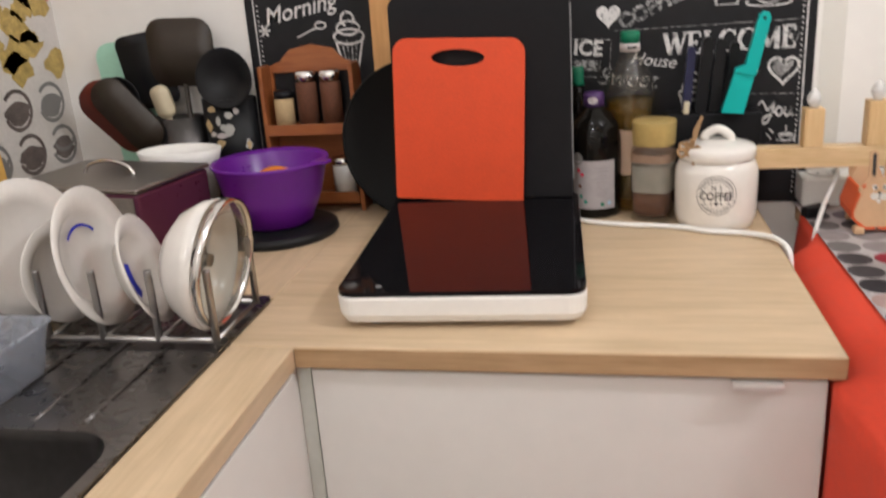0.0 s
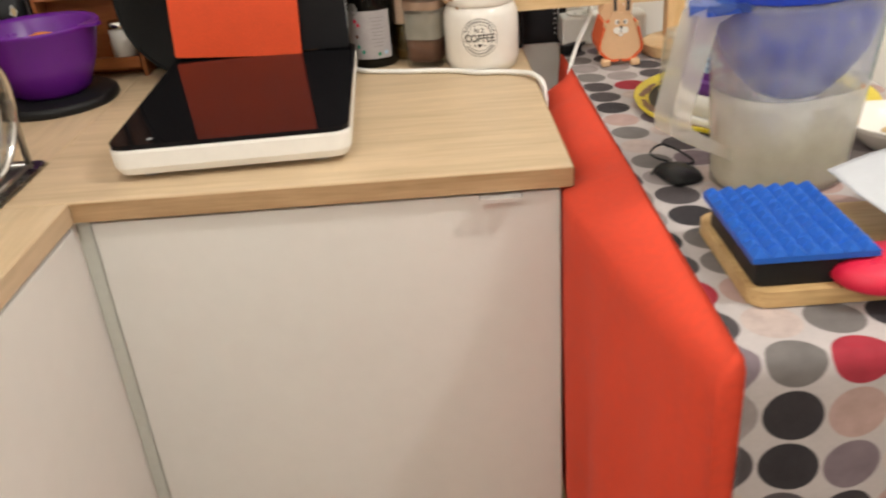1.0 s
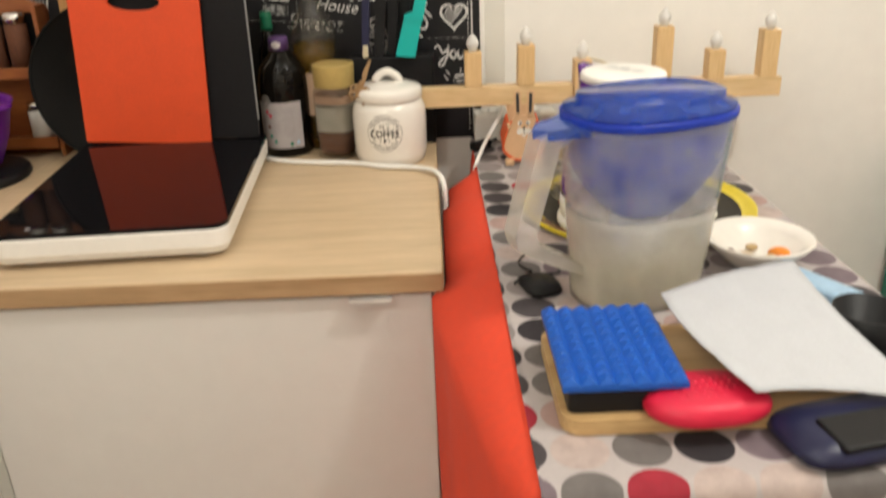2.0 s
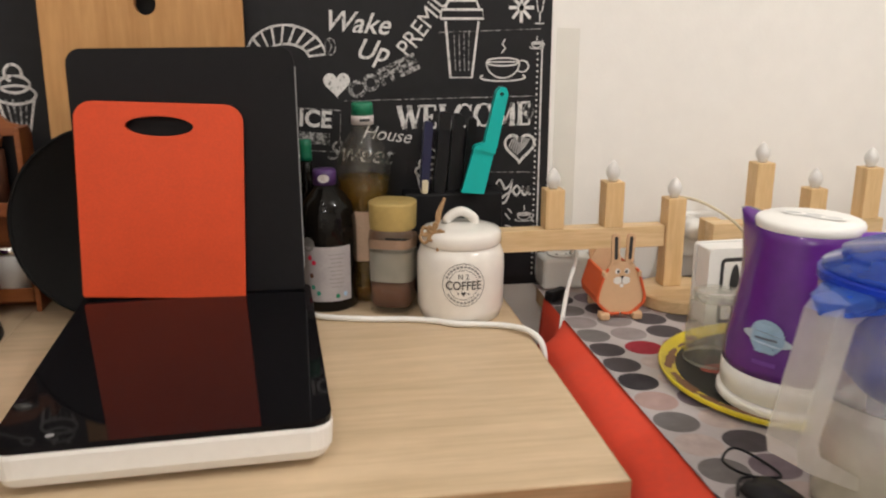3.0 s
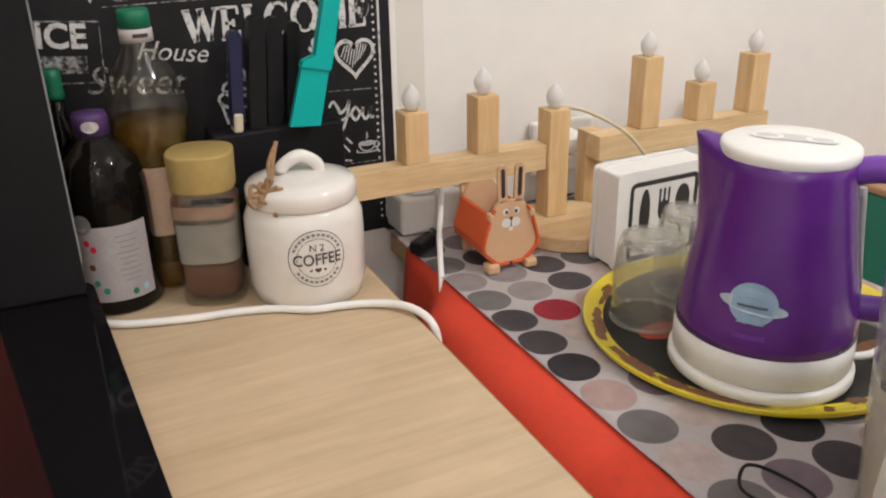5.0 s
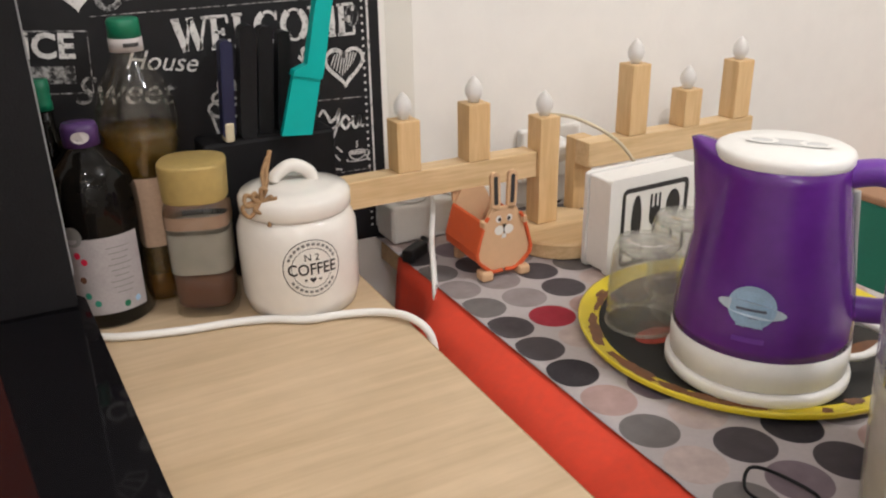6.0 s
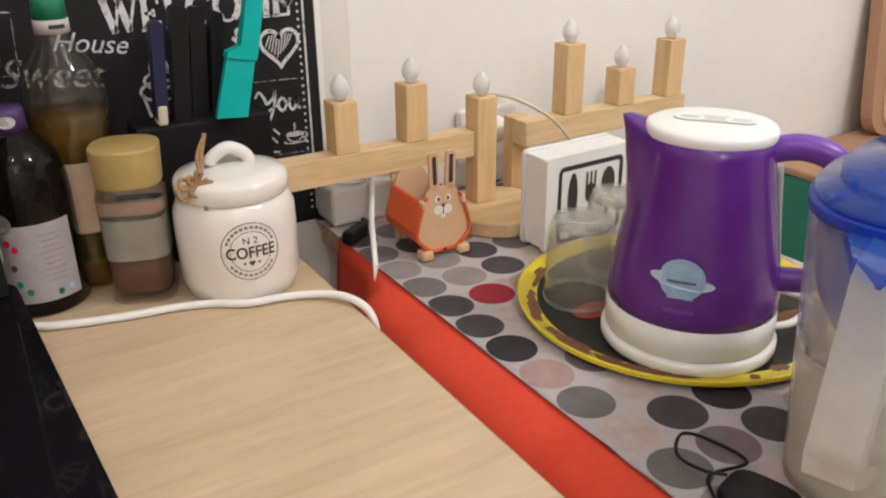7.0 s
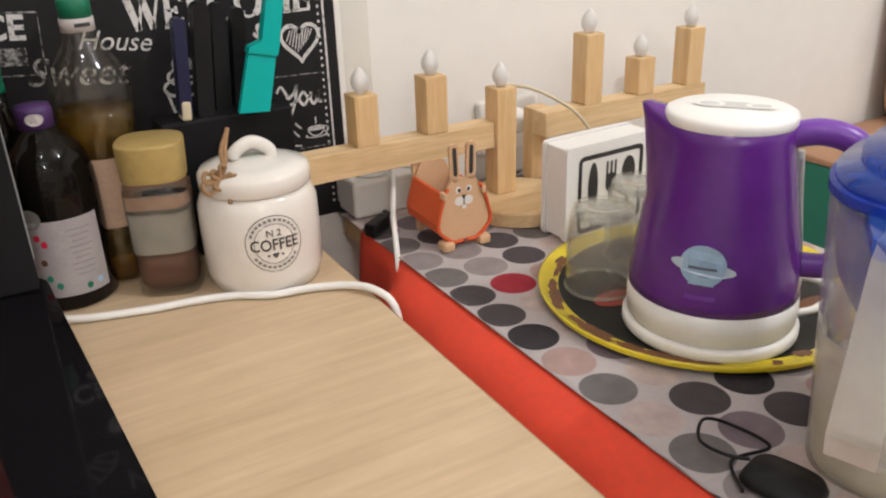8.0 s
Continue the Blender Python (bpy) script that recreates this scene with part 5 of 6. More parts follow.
def jugwall(z):
    k = z / 0.215
    return 0.074 + 0.021 * k, 0.059 + 0.014 * k, 0.005 * k


def jugshape(z0, z1, shrink, n=8, cap0=True, cap1=True):
    b = bmesh.new()
    rings = []
    for i in range(n + 1):
        z = z0 + (z1 - z0) * i / n
        sx, sy, off = jugwall(z)
        ring = []
        for q in range(44):
            a = 2 * math.pi * q / 44
            ex = 2.6
            k = (abs(math.cos(a)) ** ex + abs(math.sin(a)) ** ex) ** (-1 / ex)
            ring.append(b.verts.new(((sx - shrink) * k * math.cos(a) + off, (sy - shrink) * k * math.sin(a), z)))
        rings.append(ring)
    for r0, r1 in zip(rings, rings[1:]):
        for q in range(44):
            b.faces.new((r0[q], r0[(q + 1) % 44], r1[(q + 1) % 44], r1[q]))
    if cap0:
        b.faces.new(rings[0])
    if cap1:
        b.faces.new(rings[-1])
    return b


for z0, z1, jm, note in ((0.0, 0.108, JUG, "cloudy clear plastic"), (0.108, 0.205, JUGTOP, "clear plastic upper wall")):
    jw = part("wall", jugshape(z0, z1, 0.0, cap0=z0 == 0, cap1=False), jm, jug, note, True)
    js = jw.modifiers.new("thickness", "SOLIDIFY")
    js.thickness = 0.002
part("water", jugshape(0.004, 0.058, 0.0035), JUGWATER, jug, "cloudy pale water", True)
fun = jugshape(0.100, 0.200, 0.006, 14)
for v in fun.verts:  # narrows towards the cartridge
    k = max(0.0, (0.170 - v.co.z) / 0.070) ** 2
    v.co.x, v.co.y = v.co.x * (1 - 0.55 * k), v.co.y * (1 - 0.42 * k)
part("funnel", fun, JUGBLUE, jug, "blue funnel, wet inside", True)
part("cartridge", turned(lathe([(0, 0.035), (0.026, 0.035), (0.030, 0.05), (0.033, 0.0995), (0, 0.0995)], 32), Matrix.Translation((0.0, 0.0, 0))), JUGCART, jug, "white filter cartridge", True)
part("rim_band", jugshape(0.204, 0.211, -0.0012), JUGBLUE, jug, "blue rim band", True)
lid = jugshape(0.2122, 0.228, 0.002, 4)
for v in lid.verts:
    if v.co.z > 0.22:
        v.co.x = 0.012 + (v.co.x - 0.012) * 0.86
        v.co.y *= 0.80
part("lid", lid, JUGLID, jug, "clear blue lid", True)
part("lid_tongue", turned(flat_up(slab([(-0.080, -0.034), (-0.122, -0.018), (-0.134, 0.0), (-0.122, 0.018), (-0.080, 0.034)], 0.0, 0.010)), pose(0, 0, 0.203, 0, -4, 0)), JUGLID, jug, "blue thumb tongue")
hd = slab([(-0.088, 0.206), (-0.122, 0.204), (-0.132, 0.196), (-0.160, 0.096), (-0.156, 0.080), (-0.140, 0.070), (-0.074, 0.036), (-0.072, 0.047), (-0.130, 0.082), (-0.135, 0.094), (-0.108, 0.186), (-0.088, 0.194)], -0.015, 0.015)
part("handle", hd, JUG, jug, "cloudy flat plastic handle")

ad = thing("gadget", "small flat black gadget with a looped thin cable", "gadget", pose(0.725, -0.051, TZ + 0.0042, 0, 0, 15) @ Matrix.Diagonal((0.85, 0.85, 0.9, 1)))
part("body", lathe([(0, 0), (0.026, 0), (0.030, 0.004), (0.027, 0.010), (0, 0.012)], 32, 0.85, 1.1, 1.5), BLACKPL, ad, "", True)
part("cable", tube([(0, 0.03, 0.012), (-0.008, 0.048, 0.012), (-0.002, 0.075, 0.010), (0.022, 0.085, 0.014), (0.045, 0.070, 0.004), (0.04, 0.03, 0.003), (0.0, 0.045, 0.003), (-0.03, 0.02, 0.003)], 0.0016, 6, 8), BLACKPL, ad, "", True)

# ---- bowl, moulds and paper at the table's front ----
bw = thing("bowl", "shallow white bowl with leftover food crumbs", "bowl", pose(0.993, -0.006, TZ + 0.0042) @ sized(0.85, 0.85, 0.95))
part("shell", lathe([(0, 0), (0.034, 0), (0.045, 0.008), (0.070, 0.030), (0.076, 0.038), (0.073, 0.039), (0.060, 0.028), (0.040, 0.010), (0, 0.006)], 48), CERAMIC, bw, "", True)
for x, y, s, mt in ((-0.02, -0.01, 0.012, SPICE2), (0.0, 0.02, 0.009, SPICE2), (0.03, -0.005, 0.016, ORANGEF), (0.012, -0.02, 0.010, SPICE2), (-0.035, 0.01, 0.007, SPICE1)):
    cr = bmesh.new()
    bmesh.ops.create_icosphere(cr, subdivisions=2, radius=s, matrix=Matrix.Translation((x, y, 0.015)) @ Matrix.Diagonal((1, 0.8, 0.5, 1)))
    part("crumb", cr, mt, bw, "", True)

cb = thing("chopping_board", "small pale wooden chopping board with rounded corners", "cutting board", pose(0.838, -0.257, TZ + 0.0042))
part("panel", flat_up(slab(rrect(0.262, 0.160, 0.018), 0, 0.015)), BOARDW, cb)
ZB = TZ + 0.0042 + 0.0152
mo = thing("blue_mould", "blue silicone mould with rows of small pyramids on a black tin", "baking mould", pose(0.7600, -0.262, ZB, 0, 0, 0) @ sized(0.90, 0.92, 1))
part("tin", flat_up(slab(rrect(0.104, 0.140, 0.008), 0, 0.024)), BLACKPL, mo, "black tin below")
mw, mh, nx, ny2 = 0.118, 0.150, 7, 10
pm = bmesh.new()
for i in range(nx):
    for j in range(ny2):
        x0, y0, dx, dy = -mw / 2 + mw * i / nx, -mh / 2 + mh * j / ny2, mw / nx, mh / ny2
        vs = [pm.verts.new(p) for p in ((x0, y0, 0.030), (x0 + dx, y0, 0.030), (x0 + dx, y0 + dy, 0.030), (x0, y0 + dy, 0.030))]
        tp = [pm.verts.new(p) for p in ((x0 + dx * 0.40, y0 + dy * 0.22, 0.0355), (x0 + dx * 0.60, y0 + dy * 0.22, 0.0355), (x0 + dx * 0.60, y0 + dy * 0.78, 0.0355), (x0 + dx * 0.40, y0 + dy * 0.78, 0.0355))]
        pm.faces.new(tp)
        for k in range(4):
            pm.faces.new((vs[k], vs[(k + 1) % 4], tp[(k + 1) % 4], tp[k]))
bmesh.ops.remove_doubles(pm, verts=pm.verts, dist=1e-5)
part("sheet_edge", box(-mw / 2, -mh / 2, 0.0245, mw / 2, mh / 2, 0.0299), BLUESIL, mo)
part("pyramid_sheet", pm, BLUESIL, mo, "blue silicone pyramids")

rm = thing("red_mitt", "red silicone grip with raised dots", "oven mitt", pose(0.830, -0.325, ZB, 0, 0, 14) @ sized(0.86, 0.95, 1))
part("body", turned(lathe([(0, 0), (0.054, 0), (0.061, 0.004), (0.062, 0.010), (0.057, 0.017), (0.045, 0.021), (0, 0.023)], 44, 1.02, 0.60, 0.5), pose(0, 0, 0.0, 0, 0, -8)), REDSIL, rm, "", True)
for i in range(9):
    for j in range(5):
        if math.hypot((i - 4) / 5.2, (j - 2) / 3.0) < 0.9:
            part("bump", turned(lathe([(0.0030, 0), (0.0021, 0.0019), (0, 0.0024)], 8), pose(-0.034 + 0.0085 * i, -0.016 + 0.008 * j, 0.0222 - 0.0022 * math.hypot((i - 4) / 4, (j - 2) / 2) ** 2, 0, 0, 0)), REDSIL, rm, "", True)

pp = thing("paper_towel", "crumpled white paper sheet lying over the moulds", "paper", pose(0.92, -0.26, TZ + 0.05))
pb = bmesh.new()
N = 18
ca, cbb, cc, cd2 = Vector((0.822, -0.200, 0.960)), Vector((0.977, -0.136, 0.960)), Vector((1.012, -0.352, 0.926)), Vector((0.860, -0.352, 0.945))
gp = []
for i in range(N + 1):
    row = []
    for j in range(N + 1):
        u, v = i / N, j / N
        p = (ca * (1 - u) + cbb * u) * (1 - v) + (cd2 * (1 - u) + cc * u) * v
        bul = 0.018 * math.sin(math.pi * v) - 0.006 * math.sin(math.pi * u)
        p = p + Vector((-0.014 * math.sin(math.pi * v), 0.014 * math.sin(math.pi * u), bul * 0.4 + 0.0016 * noise.noise(Vector((u * 9, v * 9, 1)))))
        row.append(pb.verts.new(p - Vector((0.92, -0.26, TZ + 0.05))))
    gp.append(row)
for i in range(N):
    for j in range(N):
        pb.faces.new((gp[i][j], gp[i + 1][j], gp[i + 1][j + 1], gp[i][j + 1]))
po = part("sheet", pb, PAPER, pp, "", True)
pms = po.modifiers.new("thickness", "SOLIDIFY")
pms.thickness = 0.0008

pz = thing("dark_pouch", "dark navy pouch lying at the table's edge", "pouch", pose(0.952, -0.355, TZ + 0.0042, 0, 0, 12) @ sized(0.9))
pq = lathe([(0, 0), (0.050, 0), (0.060, 0.008), (0.058, 0.016), (0.044, 0.024), (0.020, 0.026), (0, 0.025)], 40, 1.35, 0.75, 3.0)
part("body", pq, NAVY, pz, "", True)
part("flap", turned(box(-0.05, -0.040, 0.022, 0.05, 0.006, 0.029, 0.003), pose(0, 0, 0, 4)), BLACKPL, pz)
part("blue_stripe", box(-0.006, -0.046, 0.005, 0.004, -0.040, 0.027, 0.002), BLUESIL, pz, "blue strap")
bc = thing("black_cup", "black plastic cup behind the paper", "cup", pose(1.022, -0.215, TZ + 0.0042))
part("wall", lathe([(0, 0), (0.026, 0), (0.034, 0.045), (0.0325, 0.045), (0.025, 0.004), (0, 0.004)], 32), BLACKPL, bc, "", True)
bp2 = thing("blue_packet", "pale blue packet lying beside the bowl", "packet", pose(1.030, -0.100, TZ + 0.0042, 0, 0, -60))
part("body", box(-0.045, -0.018, 0, 0.045, 0.018, 0.018, 0.006, 3), LOGOBLUE, bp2)

# ---- things behind the sink ----
mat = thing("round_mat", "round black mat under the violet bowl", "mat", pose(-0.190, 0.447, ZT))
part("disc", lathe([(0, 0), (0.103, 0), (0.106, 0.004), (0.104, 0.014), (0.098, 0.017), (0, 0.017)], 48), BLACKPL, mat, "", True)
pbw = thing("mixing_bowl", "violet plastic mixing bowl with an orange inside", "bowl", pose(-0.188, 0.447, ZT + 0.0172))
part("shell", lathe([(0, 0), (0.050, 0), (0.062, 0.008), (0.082, 0.055), (0.094, 0.104), (0.099, 0.110), (0.097, 0.113), (0.091, 0.106), (0.079, 0.056), (0.058, 0.011), (0, 0.006)], 56), BOWLPUR, pbw, "", True)
part("lip", turned(flat_up(slab([(-0.020, 0.088), (0.020, 0.088), (0.008, 0.112), (-0.008, 0.112)], 0.108, 0.113)), pose(0, 0, 0, 0, 0, -100)), BOWLPUR, pbw)
orf = thing("orange", "ripe orange lying in the violet bowl", "fruit", pose(-0.181, 0.445, ZT + 0.0232))
ob2 = bmesh.new()
bmesh.ops.create_uvsphere(ob2, u_segments=24, v_segments=16, radius=0.047, matrix=Matrix.Translation((0, 0, 0.047)))
part("fruit", ob2, ORANGEF, orf, "", True)

sr = thing("spice_rack", "brown wooden spice rack with an arched top and two shelves", "spice rack", pose(-0.156, 0.600, ZT))
part("back", turned(slab([(-0.088, 0.0), (0.088, 0.0), (0.088, 0.262), (0.060, 0.272), (0.040, 0.292), (0.0, 0.300), (-0.040, 0.292), (-0.060, 0.272), (-0.088, 0.262)], 0.018, 0.026,
                         [[(-0.076, 0.16), (0.076, 0.16), (0.076, 0.252), (-0.076, 0.252)]]), Matrix()), RACKW, sr)
for x in (-0.088, 0.080):
    part("side", box(x, -0.026, 0, x + 0.008, 0.0178, 0.268, 0.002), RACKW, sr)
for z in (0.022, 0.148):
    part("shelf", box(-0.0798, -0.026, z, 0.0798, 0.0178, z + 0.008, 0.001), RACKW, sr)
    part("rail", box(-0.0798, -0.030, z - 0.004, 0.0798, -0.0262, z + 0.016, 0.001), RACKW, sr)


def spice(x, z, h, r, fill, lidm, label):
    ob = thing("spice_jar", label, "jar", pose(-0.156 + x, 0.592, ZT + z), "jars in the spice rack")
    part("jar", lathe([(0, 0), (r, 0), (r, h * 0.78), (r * 0.85, h * 0.82), (0, h * 0.82)], 28), fill, ob, "", True)
    part("lid", lathe([(0, h * 0.82), (r * 0.98, h * 0.82), (r * 0.98, h), (0, h)], 28), lidm, ob, "", True)


spice(-0.005, 0.1564, 0.100, 0.019, SPICE1, CHROME, "tall glass spice jar with a steel lid")
spice(0.040, 0.1564, 0.100, 0.019, SPICE1, CHROME, "tall glass spice jar with a steel lid")
spice(-0.050, 0.1564, 0.066, 0.018, SPICE2, BLACKPL, "small spice jar with cream contents")
spice(0.050, 0.0304, 0.068, 0.021, WHITEPL, CHROME, "small white spice pot")

tb = thing("bread_tin", "steel bread tin with a wire handle on its lid", "tin", pose(-0.411, 0.330, ZT, 0, 0, -11))
part("body", box(-0.125, -0.085, 0, 0.125, 0.085, 0.131, 0.006), PLUM, tb, "dark plum metal body")
part("front_sheet", box(-0.118, -0.0872, 0.006, 0.118, -0.0852, 0.125), TINSTEEL, tb, "brushed steel front")
part("lid", box(-0.128, -0.088, 0.1313, 0.128, 0.088, 0.139, 0.003), TINSTEEL, tb, "steel lid")
part("handle", tube([(-0.05, 0, 0.138), (-0.038, 0, 0.152), (0.0, 0, 0.160), (0.038, 0, 0.152), (0.05, 0, 0.138)], 0.003, 8, 6), CHROME, tb, "wire handle", True)

wj = thing("white_tub", "white plastic tub with a slanting rim behind the tin", "tub", pose(-0.364, 0.475, ZT))
part("shell", turned(lathe([(0, 0), (0.045, 0), (0.062, 0.13), (0.066, 0.145), (0.063, 0.146), (0.058, 0.13), (0.042, 0.004), (0, 0.004)], 40), Matrix.Diagonal((1.15, 0.8, 1, 1))), WHITEPL, wj, "", True)

up = thing("utensil_pot", "dark patterned pot crowded with kitchen utensils", "utensil pot", pose(-0.312, 0.590, ZT))
part("pot", turned(lathe([(0, 0), (0.048, 0), (0.052, 0.215), (0.049, 0.215), (0.045, 0.004), (0, 0.004)], 32), Matrix.Diagonal((1, 0.62, 1, 1))), BLACKPL, up, "", True)
rnd = random.Random(12)
for k in range(16):
    a, z = rnd.uniform(-1.1, 1.1), rnd.uniform(0.09, 0.205)
    pts = [(x * rnd.uniform(0.6, 1.3), zz * rnd.uniform(0.6, 1.3)) for x, zz in oval(rnd.uniform(0.012, 0.024), rnd.uniform(0.010, 0.022), 9)]
    part("flower_print", turned(wrapped(disc([(x + a * 0.045, zz) for x, zz in pts]), 0.0512), Matrix.Translation((0, 0, z)) @ Matrix.Diagonal((1, 0.63, 1, 1))), (JARLABEL, LABEL, SPICE2)[k % 3], up)


def utensil(name, label, x, y, z0, lean_x, lean_y, length, head, mat):
    ob = thing(name, label, "utensil", pose(x, y, z0, lean_x, lean_y, 0), "utensils in the pot")
    part("stem", tube([(0, 0, 0), (0, 0, length)], 0.005, 8, 2), mat, ob, "", True)
    part("head", turned(head, Matrix.Translation((0, 0, length))), mat, ob, "", True)


def paddle(w, h, t=0.006, r=0.018):
    return turned(slab(rrect(w, h, r), -t / 2, t / 2), Matrix.Translation((0, 0, h / 2 - 0.004)))


def scoop(r):
    return turned(lathe([(0, -0.3 * r), (0.6 * r, -0.22 * r), (r, 0.25 * r), (0.95 * r, 0.27 * r), (0.55 * r, -0.12 * r), (0, -0.2 * r)], 28), pose(0, 0, r * 0.9, 82))


up2 = thing("utensil_pot", "dark steel pot holding spatulas", "utensil pot", pose(-0.419, 0.586, ZT))
part("pot", turned(lathe([(0, 0), (0.046, 0), (0.050, 0.185), (0.047, 0.185), (0.043, 0.004), (0, 0.004)], 32), Matrix.Diagonal((1.1, 0.72, 1, 1))), DARKSTEEL, up2, "", True)
utensil("spatula", "black slotted spatula in the pot", -0.424, 0.593, ZT + 0.02, 2, -8, 0.190, paddle(0.095, 0.135), BLACKPL)
utensil("spatula", "broad dark brown spatula in the pot", -0.394, 0.588, ZT + 0.02, 2, 2, 0.225, paddle(0.125, 0.120, 0.006, 0.03), OLIVE)
utensil("ladle", "black plastic ladle in the pot", -0.312, 0.584, ZT + 0.02, 4, 3, 0.185, scoop(0.054), BLACKPL)
utensil("spoon", "dark serving spoon in the pot", -0.414, 0.580, ZT + 0.02, 8, -22, 0.190, scoop(0.040), BLACKPL)
utensil("spoon", "red-brown plastic spoon leaning over", -0.394, 0.576, ZT + 0.05, 8, -40, 0.120, paddle(0.080, 0.150, 0.010, 0.036), REDBROWN)
utensil("spoon", "dark brown serving spoon leaning over the red one", -0.379, 0.564, ZT + 0.05, 8, -36, 0.115, paddle(0.072, 0.150, 0.008, 0.033), OLIVE)
utensil("brush", "pale wooden brush in the pot", -0.389, 0.578, ZT + 0.02, 6, -10, 0.175, paddle(0.034, 0.060, 0.012, 0.015), CREAM)
mp = thing("mint_board", "mint green plastic board leaning on the wall", "cutting board", pose(-0.498, 0.610, ZT, -1, -6, 0))
part("panel", turned(slab(rrect(0.095, 0.325, 0.03), -0.003, 0.003), Matrix.Translation((0, 0, 0.163))), MINT, mp)

# ---- printed sheet on the side wall ----
sh = thing("printed_sheet", "glossy wall sheet printed with cups and flowers", "wall sheet", pose(LX + 0.001, 0.36, 1.0, 0, 0, 90))
part("sheet", slab([(-0.42, -0.09), (0.27, -0.09), (0.27, 0.46), (-0.42, 0.46)], -0.002, 0.0), SHEET, sh)
fl = part("sheet_flap", turned(slab([(0.0005, -0.09), (0.066, -0.09), (0.062, 0.46), (0.0005, 0.46)], 0.0, 0.002), pose(0.2775, 0.0, 0, 0, 0, -90)), SHEET, sh, "strip folded onto the next wall")
for k in range(9):
    cx, cz = 0.2775, 0.17 + 0.03 * k
    part("flower_print", turned(disc([(0.032 + 0.008 * math.sin(k * 2.3) + x * (0.7 + 0.4 * math.sin(x * 900 + k)), cz + z) for x, z in oval(0.040, 0.028, 13)], -0.0004), pose(0.2775, 0.0, 0, 0, 0, -90)), (SHEETRED, SHEETYEL)[k < 5], sh)
rnd = random.Random(4)
for i in range(7):
    for j in range(3):
        cx, cz = -0.37 + i * 0.096 + 0.012 * (j % 2), -0.040 + j * 0.082
        lines = [arc(cx, cz, 0.036, 0.034, 200, 500, 24), arc(cx + 0.003, cz + 0.006, 0.028, 0.016, 180, 360, 12)]
        part("cup_print", ribbon(lines, 0.0075, -0.0026), (INKGREY, SHEETDK)[(i + 2 * j) % 2], sh)
        part("cup_fill", disc([(cx + x * rnd.uniform(0.7, 1.2), cz - 0.006 + z) for x, z in oval(0.064, 0.044, 18)], -0.0024), (SHEETDK, SHEETDK, INKGREY)[(i + j) % 3], sh)
for k in range(64):
    cx, cz = rnd.uniform(-0.38, 0.25), rnd.uniform(0.175, 0.44)
    pts = [(cx + x * rnd.uniform(0.5, 1.4), cz + z * rnd.uniform(0.5, 1.4)) for x, z in oval(rnd.uniform(0.045, 0.085), rnd.uniform(0.03, 0.06), 13)]
    part("flower_print", disc(pts, -0.0024 - 0.0001 * (k % 5)), (SHEETRED, SHEETYEL, SHEETDK)[0 if cz > 0.31 and k % 3 else 2 if k % 9 == 4 else 1], sh)
yb = thing("wooden_paddle", "yellow wooden paddle leaning on the side wall", "paddle", pose(-0.585, 0.255, ZT, 4, -4, 60))
part("blade", turned(slab(rrect(0.09, 0.25, 0.04), -0.006, 0.006), Matrix.Translation((0, 0, 0.125))), YELLOWW, yb)

# ---- dish rack and crockery ----
RKX0, RKX1, RKY0, RKY1 = -0.389, -0.088, -0.010, 0.112
rack = thing("dish_rack", "dull steel wire dish rack standing on the drainer", "dish rack", pose(-0.23, 0.05, ZT + 0.008))
R0 = Matrix.Translation((0.23, -0.05, -ZT - 0.008))
for y in (RKY0, RKY1):
    part("base_rail", turned(tube([(RKX0, y, ZT + 0.012), (RKX1, y, ZT + 0.012)], 0.004, 10, 1), R0), RACKWIRE, rack, "", True)
    for x in (-0.386, -0.313, -0.239, -0.165, -0.091):
        part("upright", turned(tube([(x, y, ZT + 0.008), (x, y, ZT + 0.098), (x, y, ZT + 0.100)], 0.0046, 10, 1), R0), RACKWIRE, rack, "", True)
for x in (-0.386, -0.313, -0.239, -0.165, -0.091):
    part("cross_bar", turned(tube([(x, RKY0, ZT + 0.012), (x, RKY1, ZT + 0.012)], 0.003, 8, 1), R0), RACKWIRE, rack, "", True)


def dish(name, label, category, x, y, r, prof, mat, turn=0.0, lean=0.0, lift=0.016):
    """A turned dish standing on its edge, its face towards +x."""
    ob = thing(name, label, category, Matrix.Translation((x, y, ZT + lift)) @ pose(0, 0, 0, 0, lean, turn), "dishes in the rack")
    part("dish", turned(lathe(prof, 52), Matrix.Translation((0, 0, r)) @ pose(0, 0, 0, 0, 90, 0)), mat, ob, "", True)
    return ob


def plate_prof(r, d=0.018):
    return [(0, 0), (r * 0.6, 0.0), (r * 0.68, d * 0.4), (r, d), (r, d + 0.003), (r * 0.66, d * 0.4 + 0.004), (r * 0.58, 0.004), (0, 0.004)]


def bowl_prof(r, d):
    return [(0, 0), (r * 0.5, 0), (r * 0.78, d * 0.3), (r * 0.95, d * 0.7), (r, d), (r * 0.965, d), (r * 0.91, d * 0.7), (r * 0.74, d * 0.33), (r * 0.46, 0.006), (0, 0.006)]


dish("plate", "large white dinner plate standing in the rack", "plate", -0.372, 0.055, 0.090, plate_prof(0.090), PLATE, -16, -8)
dish("plate", "white plate standing in the rack", "plate", -0.318, 0.040, 0.066, plate_prof(0.066), PLATE, -12, -6)
d3 = dish("plate", "white deep plate with a blue stripe", "plate", -0.258, 0.030, 0.086, plate_prof(0.088, 0.024), PLATE, 5, -12)
part("blue_stripe", turned(ribbon([arc(0, 0, 0.042, 0.042, 40, 130)], 0.004), Matrix.Translation((0.012, 0, 0.086)) @ pose(0, 0, 0, 0, 0, 90)), BLUEPRINT, d3)
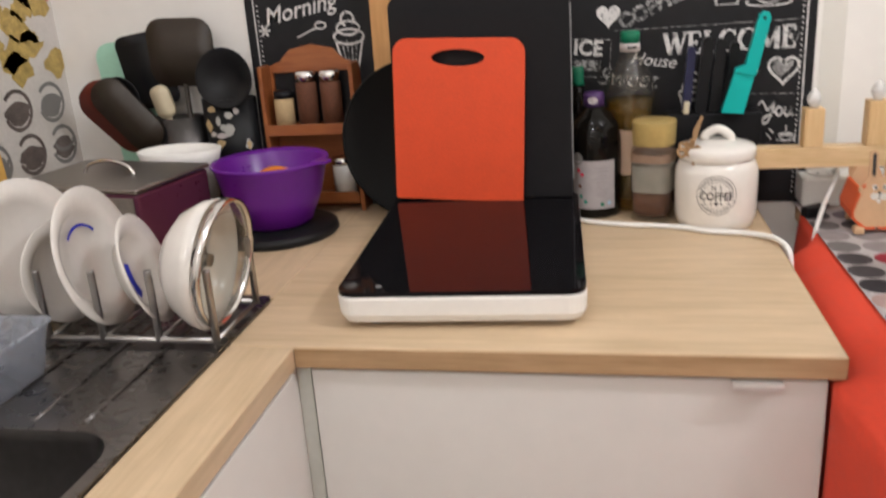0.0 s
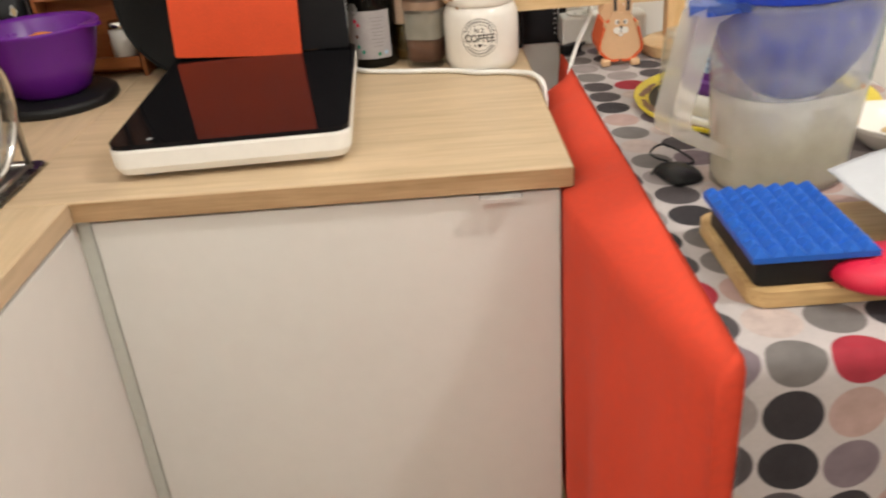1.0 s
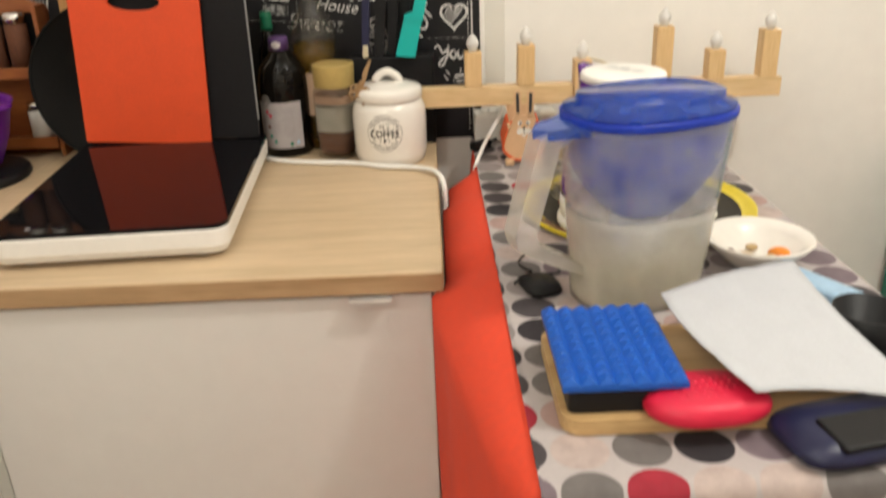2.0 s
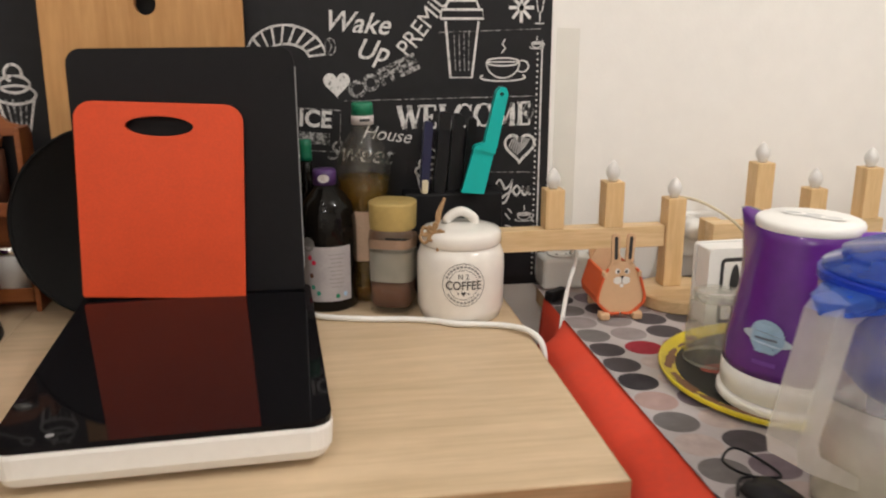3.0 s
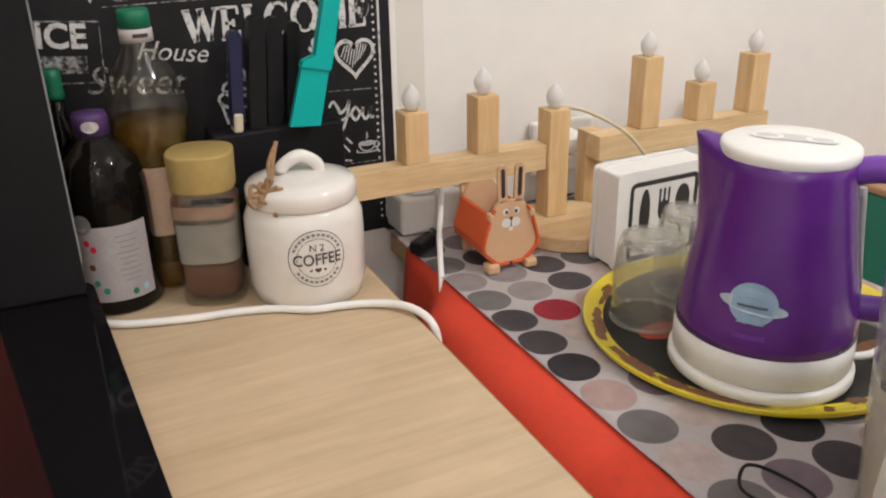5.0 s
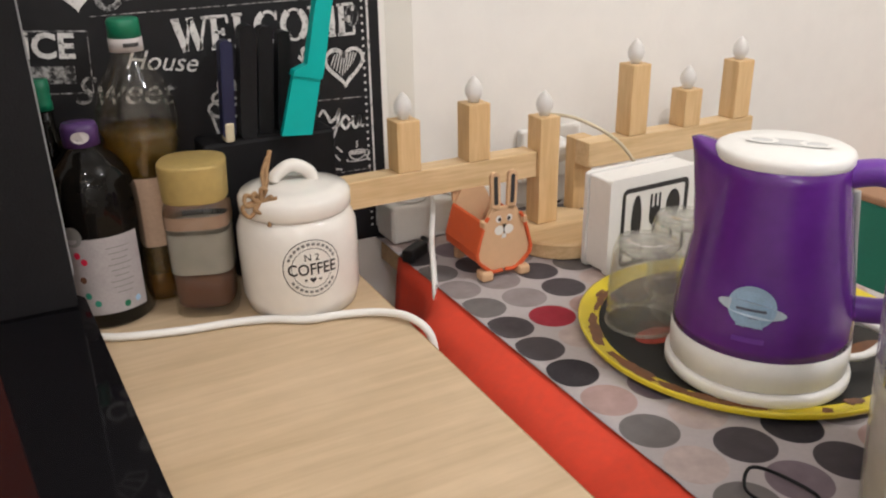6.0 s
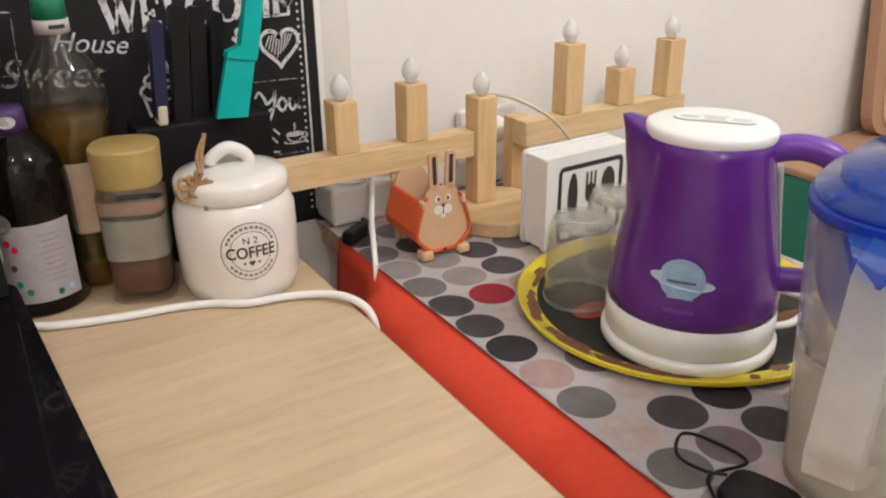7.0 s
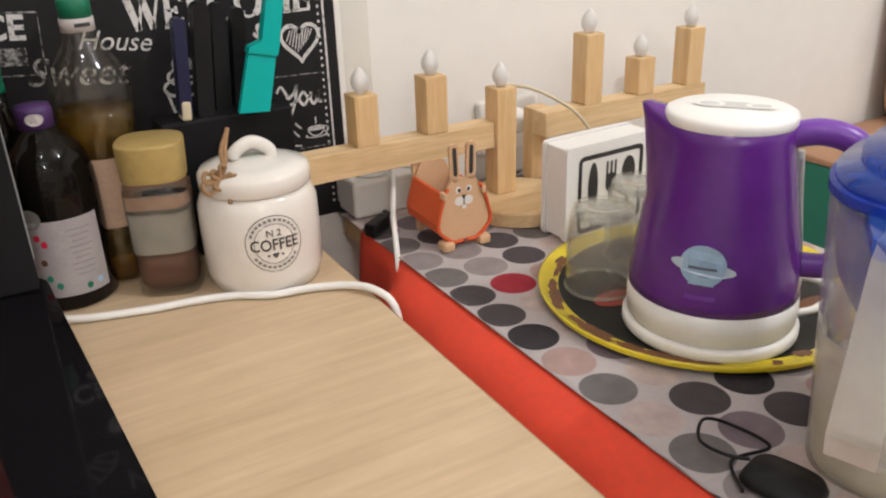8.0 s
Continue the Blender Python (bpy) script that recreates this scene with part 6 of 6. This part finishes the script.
d4 = dish("bowl", "white bowl with a broad blue stripe", "bowl", -0.190, 0.030, 0.070, plate_prof(0.070, 0.020), PLATE, 14, -16)
part("blue_stripe", turned(ribbon([arc(0, 0, 0.034, 0.040, 150, 215)], 0.012), Matrix.Translation((0.012, 0, 0.070)) @ pose(0, 0, 0, 0, 0, 90)), BLUEPRINT, d4)
dish("bowl", "deep white bowl standing on its rim", "bowl", -0.166, 0.034, 0.081, bowl_prof(0.081, 0.054), PLATE, 4, 7)
ld = dish("pan_lid", "glass pan lid with a steel rim and black knob", "pan lid", -0.103, 0.036, 0.082, [(0, -0.015), (0.045, -0.011), (0.075, 0.0), (0.075, 0.003), (0.045, -0.008), (0, -0.012)], CLEAR, 0, 9)
part("steel_rim", turned(lathe([(0.0745, -0.003), (0.079, -0.003), (0.079, 0.006), (0.0745, 0.006), (0.0745, -0.003)], 52), Matrix.Translation((0, 0, 0.079)) @ pose(0, 0, 0, 0, 90, 0)), CHROME, ld, "steel rim", True)
part("knob", turned(lathe([(0, -0.0152), (0.008, -0.0152), (0.008, -0.024), (0.016, -0.028), (0.016, -0.034), (0, -0.036)], 24), Matrix.Translation((0, 0, 0.079)) @ pose(0, 0, 0, 0, 90, 0)), BLACKPL, ld, "black knob", True)

ct = thing("plastic_container", "cloudy plastic food container on the drainer", "container", pose(-0.345, -0.135, ZT + 0.0075))
cw = bmesh.new()
lv = []
for w, d, z in ((0.17, 0.095, 0.002), (0.19, 0.110, 0.058), (0.198, 0.118, 0.060), (0.198, 0.118, 0.064), (0.186, 0.106, 0.062), (0.166, 0.091, 0.004)):
    lv.append([cw.verts.new((x, y, z)) for x, y in rrect(w, d, 0.014)])
for a, b in zip(lv, lv[1:]):
    for i in range(len(a)):
        cw.faces.new((a[i], a[(i + 1) % len(a)], b[(i + 1) % len(a)], b[i]))
cw.faces.new(lv[0])
cw.faces.new(lv[-1])
part("tub", cw, CLOUDY, ct, "", True)

# ---- assumed pendants above the unseen lights, out of sight ----
for x, y, _, _ in BULBS:
    cl2 = thing("assumed_lamp", "assumed bare bulb pendant for an unseen light", "lamp", pose(x, y, TOP))
    part("rose", lathe([(0, -0.03), (0.04, -0.03), (0.05, 0.0), (0, 0.0)], 24), WHITEPL, cl2, "", True)
    part("cord", tube([(0, 0, -0.03), (0, 0, -0.20)], 0.003, 8, 1), WHITEPL, cl2, "", True)
    part("holder", lathe([(0, -0.235), (0.016, -0.235), (0.018, -0.20), (0, -0.20)], 20), WHITEPL, cl2, "", True)
